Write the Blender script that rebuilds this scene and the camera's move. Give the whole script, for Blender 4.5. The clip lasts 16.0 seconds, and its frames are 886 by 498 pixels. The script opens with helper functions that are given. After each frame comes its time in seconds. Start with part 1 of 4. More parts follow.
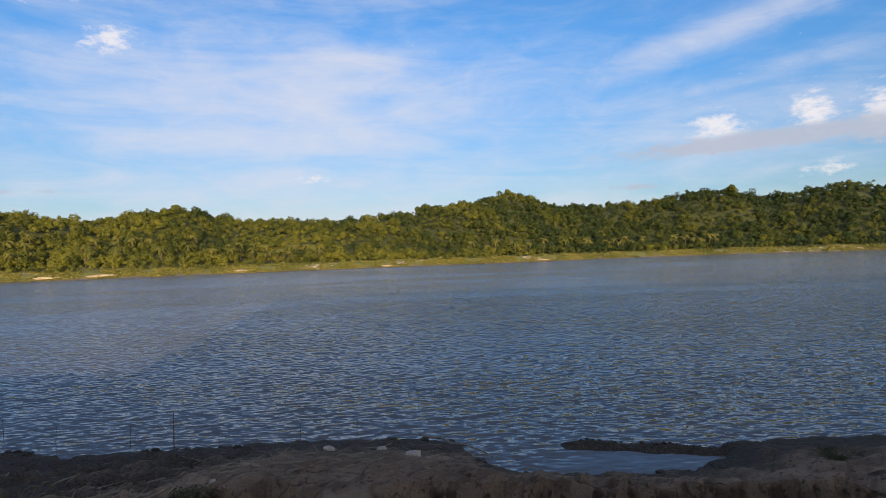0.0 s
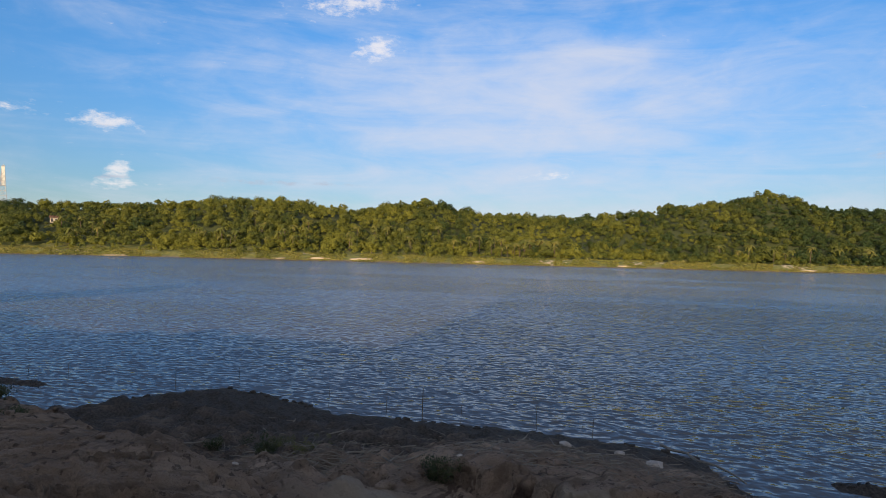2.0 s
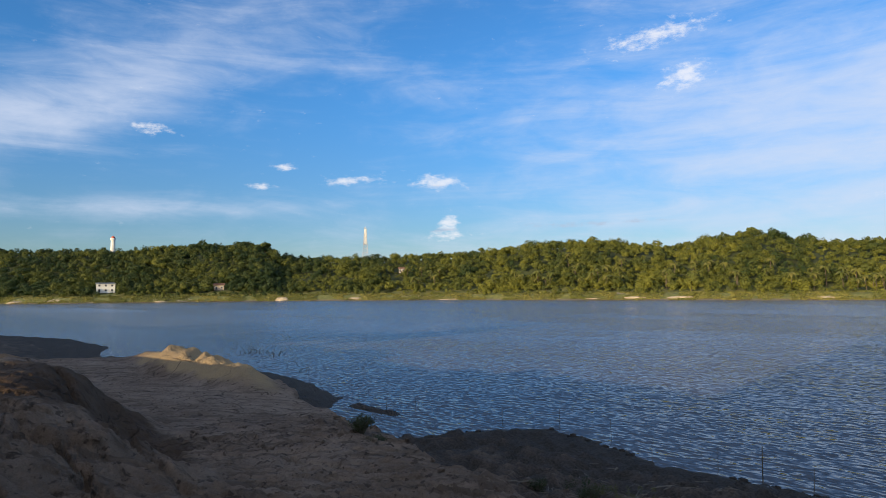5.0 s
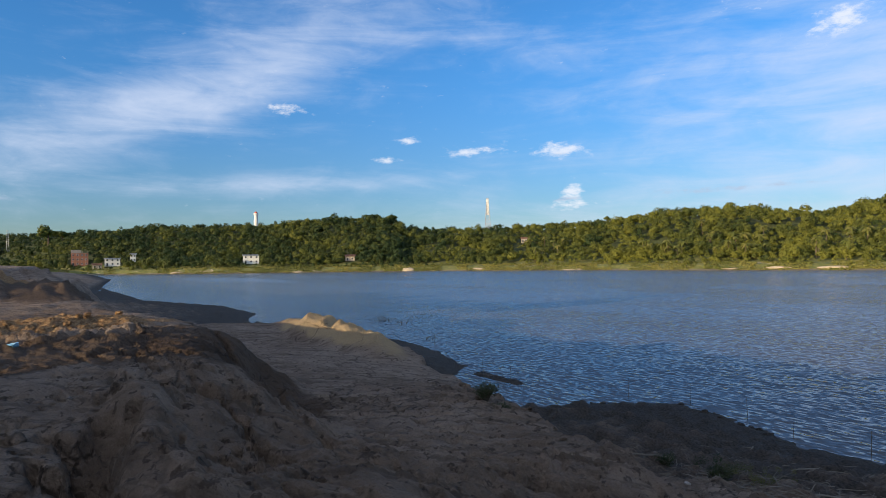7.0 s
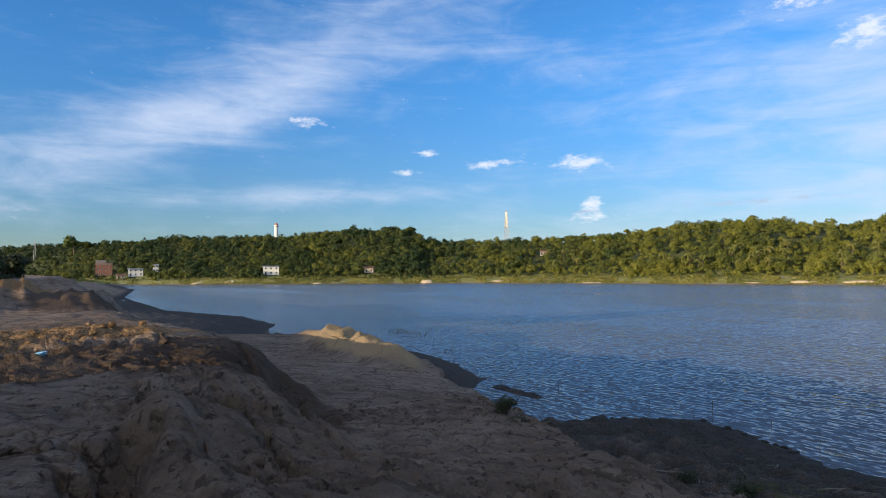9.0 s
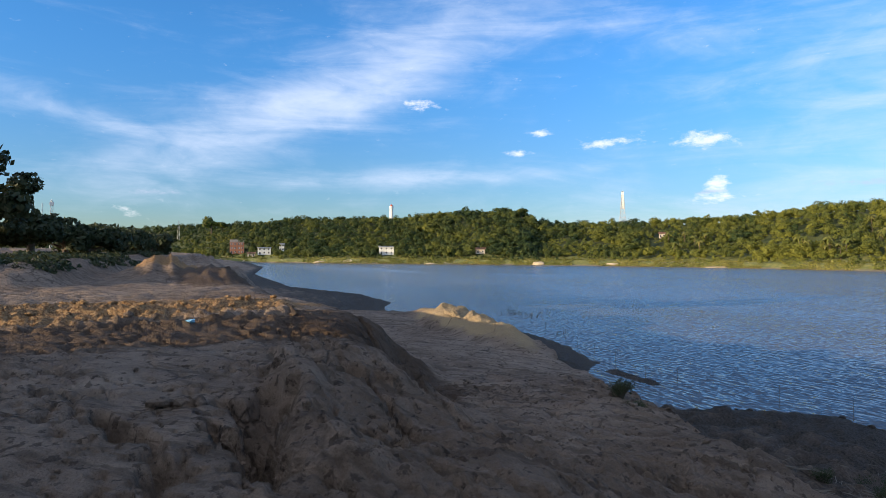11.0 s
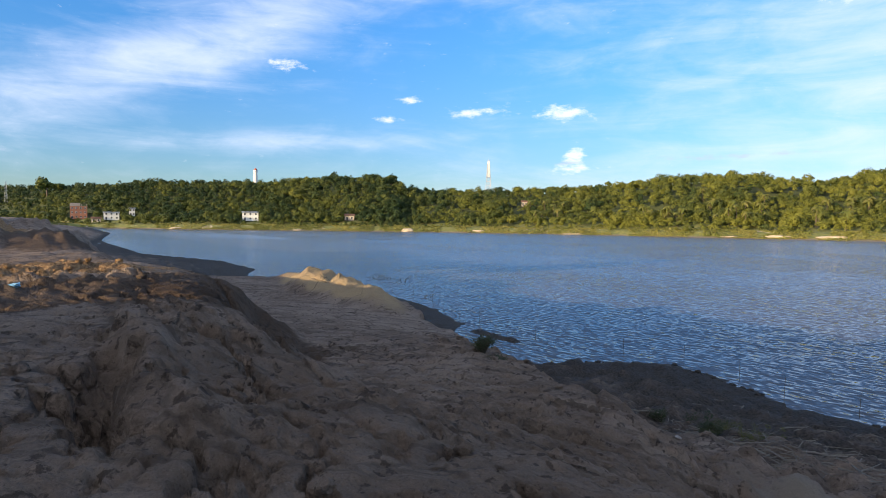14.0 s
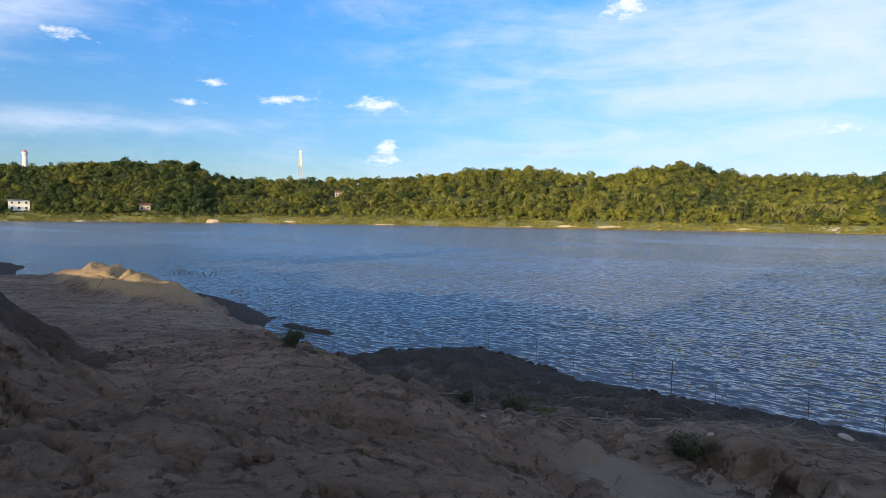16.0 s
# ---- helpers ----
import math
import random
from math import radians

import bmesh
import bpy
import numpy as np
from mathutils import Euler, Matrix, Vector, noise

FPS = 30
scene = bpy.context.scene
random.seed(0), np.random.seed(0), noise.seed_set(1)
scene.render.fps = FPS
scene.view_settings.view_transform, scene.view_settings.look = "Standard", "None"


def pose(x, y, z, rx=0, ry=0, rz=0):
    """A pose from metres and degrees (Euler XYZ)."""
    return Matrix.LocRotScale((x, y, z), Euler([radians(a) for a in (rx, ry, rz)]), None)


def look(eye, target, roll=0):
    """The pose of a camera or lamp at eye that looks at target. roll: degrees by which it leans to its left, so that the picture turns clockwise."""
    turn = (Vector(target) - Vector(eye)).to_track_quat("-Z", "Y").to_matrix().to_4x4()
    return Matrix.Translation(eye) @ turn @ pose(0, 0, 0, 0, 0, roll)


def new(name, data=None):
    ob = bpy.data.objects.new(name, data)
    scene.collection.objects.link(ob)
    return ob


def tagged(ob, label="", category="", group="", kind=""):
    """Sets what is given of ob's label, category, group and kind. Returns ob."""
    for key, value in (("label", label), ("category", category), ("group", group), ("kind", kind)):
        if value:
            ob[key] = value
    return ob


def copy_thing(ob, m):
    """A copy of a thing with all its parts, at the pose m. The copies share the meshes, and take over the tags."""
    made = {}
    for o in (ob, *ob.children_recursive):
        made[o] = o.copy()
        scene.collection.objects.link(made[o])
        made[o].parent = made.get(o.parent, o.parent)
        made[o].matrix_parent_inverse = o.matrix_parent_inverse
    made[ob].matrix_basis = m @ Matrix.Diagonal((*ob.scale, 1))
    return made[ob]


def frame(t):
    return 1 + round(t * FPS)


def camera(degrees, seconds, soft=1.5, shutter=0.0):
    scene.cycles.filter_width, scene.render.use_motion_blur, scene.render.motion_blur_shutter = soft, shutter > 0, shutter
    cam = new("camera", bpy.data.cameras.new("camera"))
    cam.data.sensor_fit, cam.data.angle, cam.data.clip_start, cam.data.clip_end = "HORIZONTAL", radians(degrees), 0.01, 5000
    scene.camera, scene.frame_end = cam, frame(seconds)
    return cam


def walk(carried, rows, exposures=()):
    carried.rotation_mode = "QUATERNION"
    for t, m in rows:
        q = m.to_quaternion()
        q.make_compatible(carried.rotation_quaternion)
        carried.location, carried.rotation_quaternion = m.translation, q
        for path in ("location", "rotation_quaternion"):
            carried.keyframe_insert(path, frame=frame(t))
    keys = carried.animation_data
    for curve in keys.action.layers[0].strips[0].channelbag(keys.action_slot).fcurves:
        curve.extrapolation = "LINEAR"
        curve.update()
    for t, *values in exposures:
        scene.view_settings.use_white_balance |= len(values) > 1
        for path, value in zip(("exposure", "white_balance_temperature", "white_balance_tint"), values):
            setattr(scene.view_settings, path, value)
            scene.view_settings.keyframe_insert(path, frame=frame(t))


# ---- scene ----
cam = camera(71.0, 16.0, soft=0.75)
PATH = [
    (0, (-0.615, -0.412, 6.157), (-0.508, 1.585, 6.168), -1.88),
    (0.5, (-0.719, -0.392, 6.123), (-0.842, 1.604, 6.077), -0.21),
    (1, (-0.759, -0.412, 6.129), (-1.012, 1.572, 6.102), -0.18),
    (1.5, (-0.853, -0.496, 6.146), (-1.295, 1.454, 6.169), 0.41),
    (2, (-0.968, -0.551, 6.140), (-1.595, 1.348, 6.144), 1.34),
    (2.5, (-0.963, -0.507, 6.111), (-1.897, 1.262, 6.101), 2.10),
    (3, (-0.967, -0.504, 6.131), (-2.105, 1.140, 6.146), 0.37),
    (5.5, (-0.817, -0.675, 6.307), (-2.354, 0.601, 6.412), -0.64),
    (6, (-0.684, -0.734, 6.321), (-2.319, 0.418, 6.356), -1.28),
    (6.5, (-0.732, -0.702, 6.301), (-2.392, 0.414, 6.328), -0.54),
    (7, (-0.691, -0.731, 6.323), (-2.384, 0.333, 6.358), -0.85),
    (7.5, (-0.716, -0.741, 6.324), (-2.411, 0.319, 6.384), -1.44),
    (8, (-0.671, -0.746, 6.330), (-2.386, 0.282, 6.391), -1.36),
    (8.5, (-0.658, -0.778, 6.340), (-2.378, 0.240, 6.416), -1.13),
    (9, (-0.671, -0.777, 6.333), (-2.394, 0.236, 6.408), -0.51),
    (9.5, (-0.655, -0.829, 6.356), (-2.426, 0.094, 6.455), 0.02),
    (10, (-0.581, -0.899, 6.363), (-2.436, -0.156, 6.460), 0.03),
    (12.5, (-0.682, -0.831, 6.139), (-2.534, -0.080, 6.052), 0.64),
    (13, (-0.701, -0.799, 6.132), (-2.501, 0.070, 6.057), 0.36),
    (13.5, (-0.704, -0.781, 6.126), (-2.446, 0.197, 6.039), 0.49),
    (14, (-0.713, -0.754, 6.113), (-2.404, 0.311, 6.025), 0.49),
    (14.5, (-0.754, -0.717, 6.098), (-2.381, 0.441, 5.990), 0.65),
    (15, (-0.754, -0.682, 6.097), (-2.319, 0.558, 5.977), 0.43),
    (15.5, (-0.775, -0.641, 6.091), (-2.227, 0.728, 5.964), 0.64),
    (16, (-0.816, -0.556, 6.096), (-2.120, 0.957, 5.984), 0.62),
]
walk(cam, [(t, look(eye, target, roll)) for t, eye, target, roll in PATH],
     exposures=[(0, 0.3, 6900, 15), (2.5, 0.25, 6600, 13), (6, 0.35, 6200, 11), (10, 0.52, 6100, 11), (12.5, 0.9, 6300, 12), (16, 0.68, 6250, 13)])

# ---- world, sun ----
SUN_BEARING, SUN_HEIGHT = 186.0, 8.0   # degrees left of +y, degrees above the horizon
sb, sh = radians(SUN_BEARING), radians(SUN_HEIGHT)
to_sun = Vector((-math.sin(sb) * math.cos(sh), math.cos(sb) * math.cos(sh), math.sin(sh)))
sun = new("sun", bpy.data.lights.new("sun", "SUN"))
sun.data.energy, sun.data.angle, sun.data.color = 5.0, radians(0.6), (1.0, 0.78, 0.48)
sun.matrix_world = look((0, 0, 60), Vector((0, 0, 60)) - to_sun)

world = bpy.data.worlds.new("sky")
scene.world = world
world.use_nodes = True


class Nodes:
    """Short hands for building node trees."""

    def __init__(self, tree):
        self.tree = tree
        tree.nodes.clear()

    def add(self, kind, **values):
        node = self.tree.nodes.new(kind)
        for key, value in values.items():
            setattr(node, key, value)
        return node

    def put(self, socket, value):
        if isinstance(value, bpy.types.NodeSocket):
            self.tree.links.new(value, socket)
        else:
            socket.default_value = value

    def math(self, op, a, b=0.0, c=0.0, clamp=False):
        n = self.add("ShaderNodeMath", operation=op, use_clamp=clamp)
        for s, v in zip(n.inputs, (a, b, c)):
            self.put(s, v)
        return n.outputs[0]

    def step(self, x, a, b, lo=0.0, hi=1.0):
        n = self.add("ShaderNodeMapRange", interpolation_type="SMOOTHSTEP")
        for s, v in zip(n.inputs, (x, a, b, lo, hi)):
            self.put(s, v)
        return n.outputs[0]

    def mix(self, f, a, b, blend="MIX"):
        n = self.add("ShaderNodeMix", data_type="RGBA", blend_type=blend)
        self.put(n.inputs[0], f)
        self.put(n.inputs[6], a if isinstance(a, bpy.types.NodeSocket) else (*a, 1.0))
        self.put(n.inputs[7], b if isinstance(b, bpy.types.NodeSocket) else (*b, 1.0))
        return n.outputs[2]

    def xyz(self, x, y, z=0.0):
        n = self.add("ShaderNodeCombineXYZ")
        for s, v in zip(n.inputs, (x, y, z)):
            self.put(s, v)
        return n.outputs[0]

    def noise(self, vector, scale, detail=4.0, rough=0.55, warp=0.0, dims="3D"):
        n = self.add("ShaderNodeTexNoise", noise_dimensions=dims)
        if vector is not None:
            self.put(n.inputs["Vector"], vector)
        for key, v in (("Scale", scale), ("Detail", detail), ("Roughness", rough), ("Distortion", warp)):
            self.put(n.inputs[key], v)
        return n.outputs["Fac"]

    def scaled(self, vector, sx, sy, sz, turn=0.0):
        n = self.add("ShaderNodeMapping")
        self.put(n.inputs["Vector"], vector)
        n.inputs["Scale"].default_value = (sx, sy, sz)
        n.inputs["Rotation"].default_value = (0, 0, radians(turn))
        return n.outputs[0]


def build_sky():
    n = Nodes(world.node_tree)
    sky = n.add("ShaderNodeTexSky", sky_type="NISHITA", sun_disc=False, sun_elevation=sh, sun_rotation=-sb,
                altitude=0, air_density=1.0, dust_density=0.35, ozone_density=3.2)
    ray = n.add("ShaderNodeTexCoord").outputs["Generated"]
    sep = n.add("ShaderNodeSeparateXYZ")
    n.put(sep.inputs[0], ray)
    x, y, z = sep.outputs
    az = n.math("MULTIPLY", n.math("ARCTAN2", n.math("MULTIPLY", x, -1.0), y), 57.2958)   # bearing in degrees, left positive
    el = n.math("MULTIPLY", n.math("ARCSINE", z), 57.2958)
    flat = n.xyz(az, el)

    def patch(a, e, wa, we, lean=0.0, soft=1.0):
        """A soft oval at bearing a, height e, with half widths wa and we, leaning by degrees (up to the right)."""
        da, de = n.math("SUBTRACT", a, az), n.math("SUBTRACT", el, e)
        c, s = math.cos(radians(lean)), math.sin(radians(lean))
        u = n.math("DIVIDE", n.math("ADD", n.math("MULTIPLY", da, c), n.math("MULTIPLY", de, s)), wa)
        v = n.math("DIVIDE", n.math("SUBTRACT", n.math("MULTIPLY", de, c), n.math("MULTIPLY", da, s)), we)
        r = n.math("ADD", n.math("MULTIPLY", u, u), n.math("MULTIPLY", v, v))
        return n.math("EXPONENT", n.math("MULTIPLY", r, -1.0))

    def most(values):
        out = values[0]
        for v in values[1:]:
            out = n.math("MAXIMUM", out, v)
        return out

    # veils of thin cloud, drawn out by the wind
    veil = most([n.math("MULTIPLY", patch(*p[:5]), p[5]) for p in VEILS])
    fibre = n.noise(n.scaled(flat, 0.055, 0.34, 1, -16), 1.0, 7.0, 0.62, 0.9)
    puffs = n.noise(n.scaled(flat, 0.16, 0.42, 1, 6), 1.0, 6.0, 0.6, 0.5)
    grain = n.math("ADD", n.math("MULTIPLY", fibre, 0.55), n.math("MULTIPLY", puffs, 0.45))
    # out of the view, overhead and behind, broken cloud is added to whiten the ambient light
    over = n.math("MULTIPLY", n.math("MAXIMUM", n.step(el, 45, 75), n.math("MULTIPLY", n.step(n.math("ABSOLUTE", n.math("SUBTRACT", az, 30)), 85, 120), n.step(el, 2, 10))), 1.0)
    veil = n.math("MAXIMUM", veil, over)
    thin = n.math("MULTIPLY", n.step(n.math("ADD", veil, n.math("MULTIPLY", n.math("SUBTRACT", grain, 0.5), 1.7)), 0.0, 1.15), 1.0, clamp=True)
    # heaped clouds, grey below
    lumps = most([n.math("MULTIPLY", patch(*p[:5]), p[5] * 0.8) for p in LUMPS])
    rag = n.math("MULTIPLY", n.math("SUBTRACT", n.noise(n.scaled(flat, 0.8, 1.7, 1), 1.0, 7.0, 0.66), 0.5), 1.9)
    thick = n.math("MULTIPLY", n.step(n.math("ADD", lumps, rag), 0.22, 0.95), 0.75)
    greys = most([n.math("MULTIPLY", patch(*p[:5]), p[5]) for p in GREYS])
    dim = n.step(n.math("ADD", greys, n.math("MULTIPLY", rag, 0.6)), 0.2, 0.75)
    blue = n.mix(1.0, sky.outputs[0], n.mix(n.step(el, 3, 20), SKY_LOW, SKY_TINT), "MULTIPLY")
    col = n.mix(n.math("MULTIPLY", thin, 0.85), blue, VEIL_COLOUR)
    col = n.mix(thick, col, LUMP_LIGHT)
    col = n.mix(n.math("MULTIPLY", dim, 0.85), col, LUMP_DARK)
    bg = n.add("ShaderNodeBackground")
    n.put(bg.inputs["Color"], col)
    bg.inputs["Strength"].default_value = 0.14
    n.put(n.add("ShaderNodeOutputWorld").inputs[0], bg.outputs[0])


SKY_TINT, SKY_LOW = (0.62, 1.06, 1.38), (0.74, 0.84, 1.02)
VEIL_COLOUR = (3.95, 4.3, 5.0)
LUMP_LIGHT, LUMP_DARK = (5.5, 5.4, 5.4), (2.7, 3.1, 3.8)
# bearing, height, half widths, lean, weight
VEILS = [(5, 2.5, 48, 3.5, 0, 0.85), (11, 13, 28, 7.5, 0, 0.85), (6, 17, 12, 2.2, 4, 0.9), (20, 11.5, 12, 1.6, -3, 0.7), (-27, 17, 13, 1.8, 14, 0.75), (-30, 13.5, 12, 1.5, 10, 0.5),
         (80, 14, 17, 3.3, 21, 0.85), (70, 19, 20, 4, 18, 0.5), (97, 10, 8, 1.2, -14, 0.5), (72, 7, 16, 1.0, 2, 0.6), (32, 12, 12, 1.5, 4, 0.5),
         (36, 9, 13, 1.8, 14, 0.35), (50, 18.5, 8, 1.8, -10, 0.4), (12, 6, 34, 4.5, 0, 0.7), (-25, 9, 24, 6, 0, 0.55), (8, 24, 26, 5, 0, 0.45), (25, 20.5, 20, 3, 6, 0.4)]
LUMPS = [(46.0, 5.9, 1.0, 0.9, 0, 1.1), (46.2, 4.9, 2.0, 0.5, 0, 0.9), (47.0, 9.7, 2.2, 0.75, 0, 1.0), (54.6, 9.9, 3.0, 0.5, 4, 0.85), (61.0, 10.9, 1.3, 0.4, 4, 0.8),
         (62.9, 9.2, 1.0, 0.4, 0, 0.8), (72, 13.5, 1.6, 0.5, 0, 0.85), (24.8, 17.7, 2.1, 1.1, 8, 1.0), (27, 21.2, 5.0, 0.9, 8, 0.9), (8.5, 6.9, 2.6, 0.35, 0, 0.7),
         (-27.2, 9.8, 2.2, 1.3, 0, 1.1), (-34.2, 10.1, 1.6, 1.7, 0, 1.1), (-39.5, 9.8, 2.4, 1.9, 0, 1.1), (-35, 5.6, 1.9, 0.7, 0, 0.8), (96.5, 3.5, 1.6, 0.7, 0, 0.45)]
GREYS = [(-31, 8.35, 12, 0.85, 2, 1.0), (-39, 8.4, 5, 1.2, 0, 0.9), (-20.5, 5.2, 3, 0.35, 0, 0.6), (95, 5.1, 3, 0.3, 0, 0.5), (46.5, 5.35, 1.6, 0.2, 3, 0.55), (47, 9.35, 1.8, 0.25, 0, 0.35),
         (34.5, 5.6, 6, 0.35, 0, 0.45), (29, 5.7, 3, 0.25, 0, 0.45)]
build_sky()

# ---- materials ----
def material(name):
    m = bpy.data.materials.new(name)
    m.use_nodes = True
    n = Nodes(m.node_tree)
    b = n.add("ShaderNodeBsdfPrincipled")
    n.put(n.add("ShaderNodeOutputMaterial").inputs[0], b.outputs[0])
    return m, n, b


def bump(n, b, height, strength, distance):
    k = n.add("ShaderNodeBump")
    k.inputs["Strength"].default_value, k.inputs["Distance"].default_value = strength, distance
    n.put(k.inputs["Height"], height)
    n.put(b.inputs["Normal"], k.outputs[0])
    return k


def place(n):
    return n.add("ShaderNodeNewGeometry").outputs["Position"]


def plain(name, colour, rough=0.7, metal=0.0, grain=6.0, vary=0.25, relief=0.3, depth=0.01):
    """A surface of one colour with stains and grain at two scales."""
    m, n, b = material(name)
    p = n.add("ShaderNodeTexCoord").outputs["Object"]
    a, f = n.noise(p, grain * 0.25, 4.0), n.noise(p, grain * 4.0, 5.0, 0.65)
    t = n.math("ADD", n.math("MULTIPLY", a, 0.6), n.math("MULTIPLY", f, 0.4))
    lo = tuple(c * (1 - vary) for c in colour)
    hi = tuple(min(1, c * (1 + vary)) for c in colour)
    n.put(b.inputs["Base Color"], n.mix(n.step(t, 0.3, 0.7), lo, hi))
    b.inputs["Roughness"].default_value, b.inputs["Metallic"].default_value = rough, metal
    bump(n, b, f, relief, depth)
    return m


def earth_material():
    m, n, b = material("river_earth")
    p = place(n)
    z = n.add("ShaderNodeSeparateXYZ")
    n.put(z.inputs[0], p)
    big, mid, fine = n.noise(p, 0.16, 5.0), n.noise(p, 1.3, 6.0, 0.62), n.noise(p, 14.0, 6.0, 0.7)
    tiny = n.noise(p, 55.0, 4.0, 0.7)
    dry = n.mix(n.step(big, 0.35, 0.65), (0.31, 0.218, 0.152), (0.44, 0.33, 0.245))
    dry = n.mix(n.step(mid, 0.38, 0.66), n.mix(0.38, dry, (0.12, 0.085, 0.06)), dry)
    # hollows of the grain darkened in colour, in place of weak shading
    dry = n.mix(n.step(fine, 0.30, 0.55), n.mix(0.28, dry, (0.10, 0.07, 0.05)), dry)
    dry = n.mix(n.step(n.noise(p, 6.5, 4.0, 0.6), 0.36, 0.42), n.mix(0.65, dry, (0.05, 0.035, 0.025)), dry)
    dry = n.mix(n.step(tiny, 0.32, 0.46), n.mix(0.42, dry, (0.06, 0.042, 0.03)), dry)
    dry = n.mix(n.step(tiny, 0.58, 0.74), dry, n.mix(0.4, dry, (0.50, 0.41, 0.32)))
    # streaks scraped across the ramp, darkened in colour for the shade in their grooves
    streak = n.noise(n.scaled(n.scaled(p, 1.0, 1.0, 1.0, -52), 0.22, 2.6, 1.0), 1.5, 6.0, 0.66)
    dry = n.mix(n.step(streak, 0.38, 0.50), n.mix(0.45, dry, (0.07, 0.048, 0.033)), dry)
    # freshly moved dark soil on the slope, paler sand and loose orange soil in the heaps, with shade and sunlight put
    # into their colours
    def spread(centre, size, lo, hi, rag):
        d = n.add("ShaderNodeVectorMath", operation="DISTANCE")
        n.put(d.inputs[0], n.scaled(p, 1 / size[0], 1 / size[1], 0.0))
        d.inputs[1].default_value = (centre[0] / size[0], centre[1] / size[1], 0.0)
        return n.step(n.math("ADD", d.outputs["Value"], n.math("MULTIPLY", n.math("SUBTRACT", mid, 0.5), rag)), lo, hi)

    # dark soil on the slope; shade painted over it, beside the clods and mound
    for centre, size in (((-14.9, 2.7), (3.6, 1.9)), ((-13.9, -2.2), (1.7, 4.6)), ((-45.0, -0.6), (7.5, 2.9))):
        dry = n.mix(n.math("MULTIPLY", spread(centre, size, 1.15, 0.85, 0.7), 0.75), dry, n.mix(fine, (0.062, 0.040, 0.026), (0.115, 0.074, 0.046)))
    # sand of the heap, its colour lifted for the low sun on it
    dry = n.mix(spread((-25.6, 9.3), (6.2, 1.1), 1.1, 0.8, 0.5), dry, n.mix(fine, (0.36, 0.25, 0.13), (0.62, 0.46, 0.27)))
    # orange soil, coloured brighter to carry the sunlit strip and mound top
    for centre, size in (((-21.4, -4.5), (5.6, 7.0)), ((-48.5, -4.2), (3.6, 2.6))):
        dry = n.mix(spread(centre, size, 1.1, 0.9, 0.5), dry, n.mix(n.step(fine, 0.35, 0.65), (0.22, 0.12, 0.055), (0.50, 0.32, 0.16)))
    flat = n.add("ShaderNodeVectorMath", operation="DISTANCE")
    n.put(flat.inputs[0], n.scaled(p, 0.15, 0.55, 0.0))
    flat.inputs[1].default_value = (-1.0 * 0.15, 10.1 * 0.55, 0.0)
    dry = n.mix(n.step(n.math("ADD", flat.outputs["Value"], n.math("MULTIPLY", mid, 0.4)), 1.25, 1.0), dry, n.mix(fine, (0.29, 0.23, 0.17), (0.41, 0.34, 0.26)))
    # dark blotches on the cut face, below its lip
    ax = n.add("ShaderNodeSeparateXYZ")
    n.put(ax.inputs[0], p)
    band = n.math("MULTIPLY", n.step(n.math("ABSOLUTE", n.math("SUBTRACT", ax.outputs[1], 11.65)), 0.75, 0.25), n.step(ax.outputs[0], -6.0, -4.5))
    blotch = n.math("MULTIPLY", band, n.step(n.noise(n.scaled(p, 1.0, 0.6, 0.5), 1.6, 4.0, 0.65), 0.50, 0.56))
    blotch = n.math("MULTIPLY", blotch, n.step(z.outputs[2], 1.55, 1.35))
    dry = n.mix(n.math("MULTIPLY", blotch, 0.85), dry, (0.055, 0.032, 0.022))
    # mud: wet soil just above the water
    wet = n.step(n.math("ADD", z.outputs[2], n.math("MULTIPLY", n.math("SUBTRACT", mid, 0.5), 0.9)), 1.35, 0.3)
    mud = n.mix(n.step(fine, 0.3, 0.7), (0.034, 0.030, 0.026), (0.115, 0.096, 0.078))
    n.put(b.inputs["Roughness"], n.step(wet, 0.0, 1.0, 0.95, 0.8))
    b.inputs["Specular IOR Level"].default_value = 0.15
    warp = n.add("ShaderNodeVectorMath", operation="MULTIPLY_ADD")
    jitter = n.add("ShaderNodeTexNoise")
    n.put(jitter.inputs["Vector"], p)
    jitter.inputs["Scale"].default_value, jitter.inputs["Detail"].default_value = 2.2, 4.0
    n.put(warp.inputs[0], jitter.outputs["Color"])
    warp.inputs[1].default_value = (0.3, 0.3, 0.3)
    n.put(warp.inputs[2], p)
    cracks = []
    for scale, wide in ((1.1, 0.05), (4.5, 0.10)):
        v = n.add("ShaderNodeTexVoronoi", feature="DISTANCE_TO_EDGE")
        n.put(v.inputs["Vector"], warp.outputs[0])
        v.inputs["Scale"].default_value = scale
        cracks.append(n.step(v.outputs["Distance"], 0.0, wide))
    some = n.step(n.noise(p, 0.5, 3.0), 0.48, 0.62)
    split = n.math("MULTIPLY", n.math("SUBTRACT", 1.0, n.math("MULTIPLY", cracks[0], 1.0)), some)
    # cracks coloured dark, for moist soil and for the shade inside them
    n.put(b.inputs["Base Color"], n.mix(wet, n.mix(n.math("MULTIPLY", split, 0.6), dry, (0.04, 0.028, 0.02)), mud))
    h = n.math("ADD", n.math("MULTIPLY", mid, 0.16), n.math("MULTIPLY", fine, 0.62))
    h = n.math("ADD", h, n.math("MULTIPLY", tiny, 0.30))
    h = n.math("ADD", h, n.math("MULTIPLY", streak, 0.45))
    h = n.math("ADD", h, n.math("MULTIPLY", cracks[1], 0.10))
    h = n.math("SUBTRACT", h, n.math("MULTIPLY", split, 0.35))
    bump(n, b, h, 1.0, 0.26)
    return m


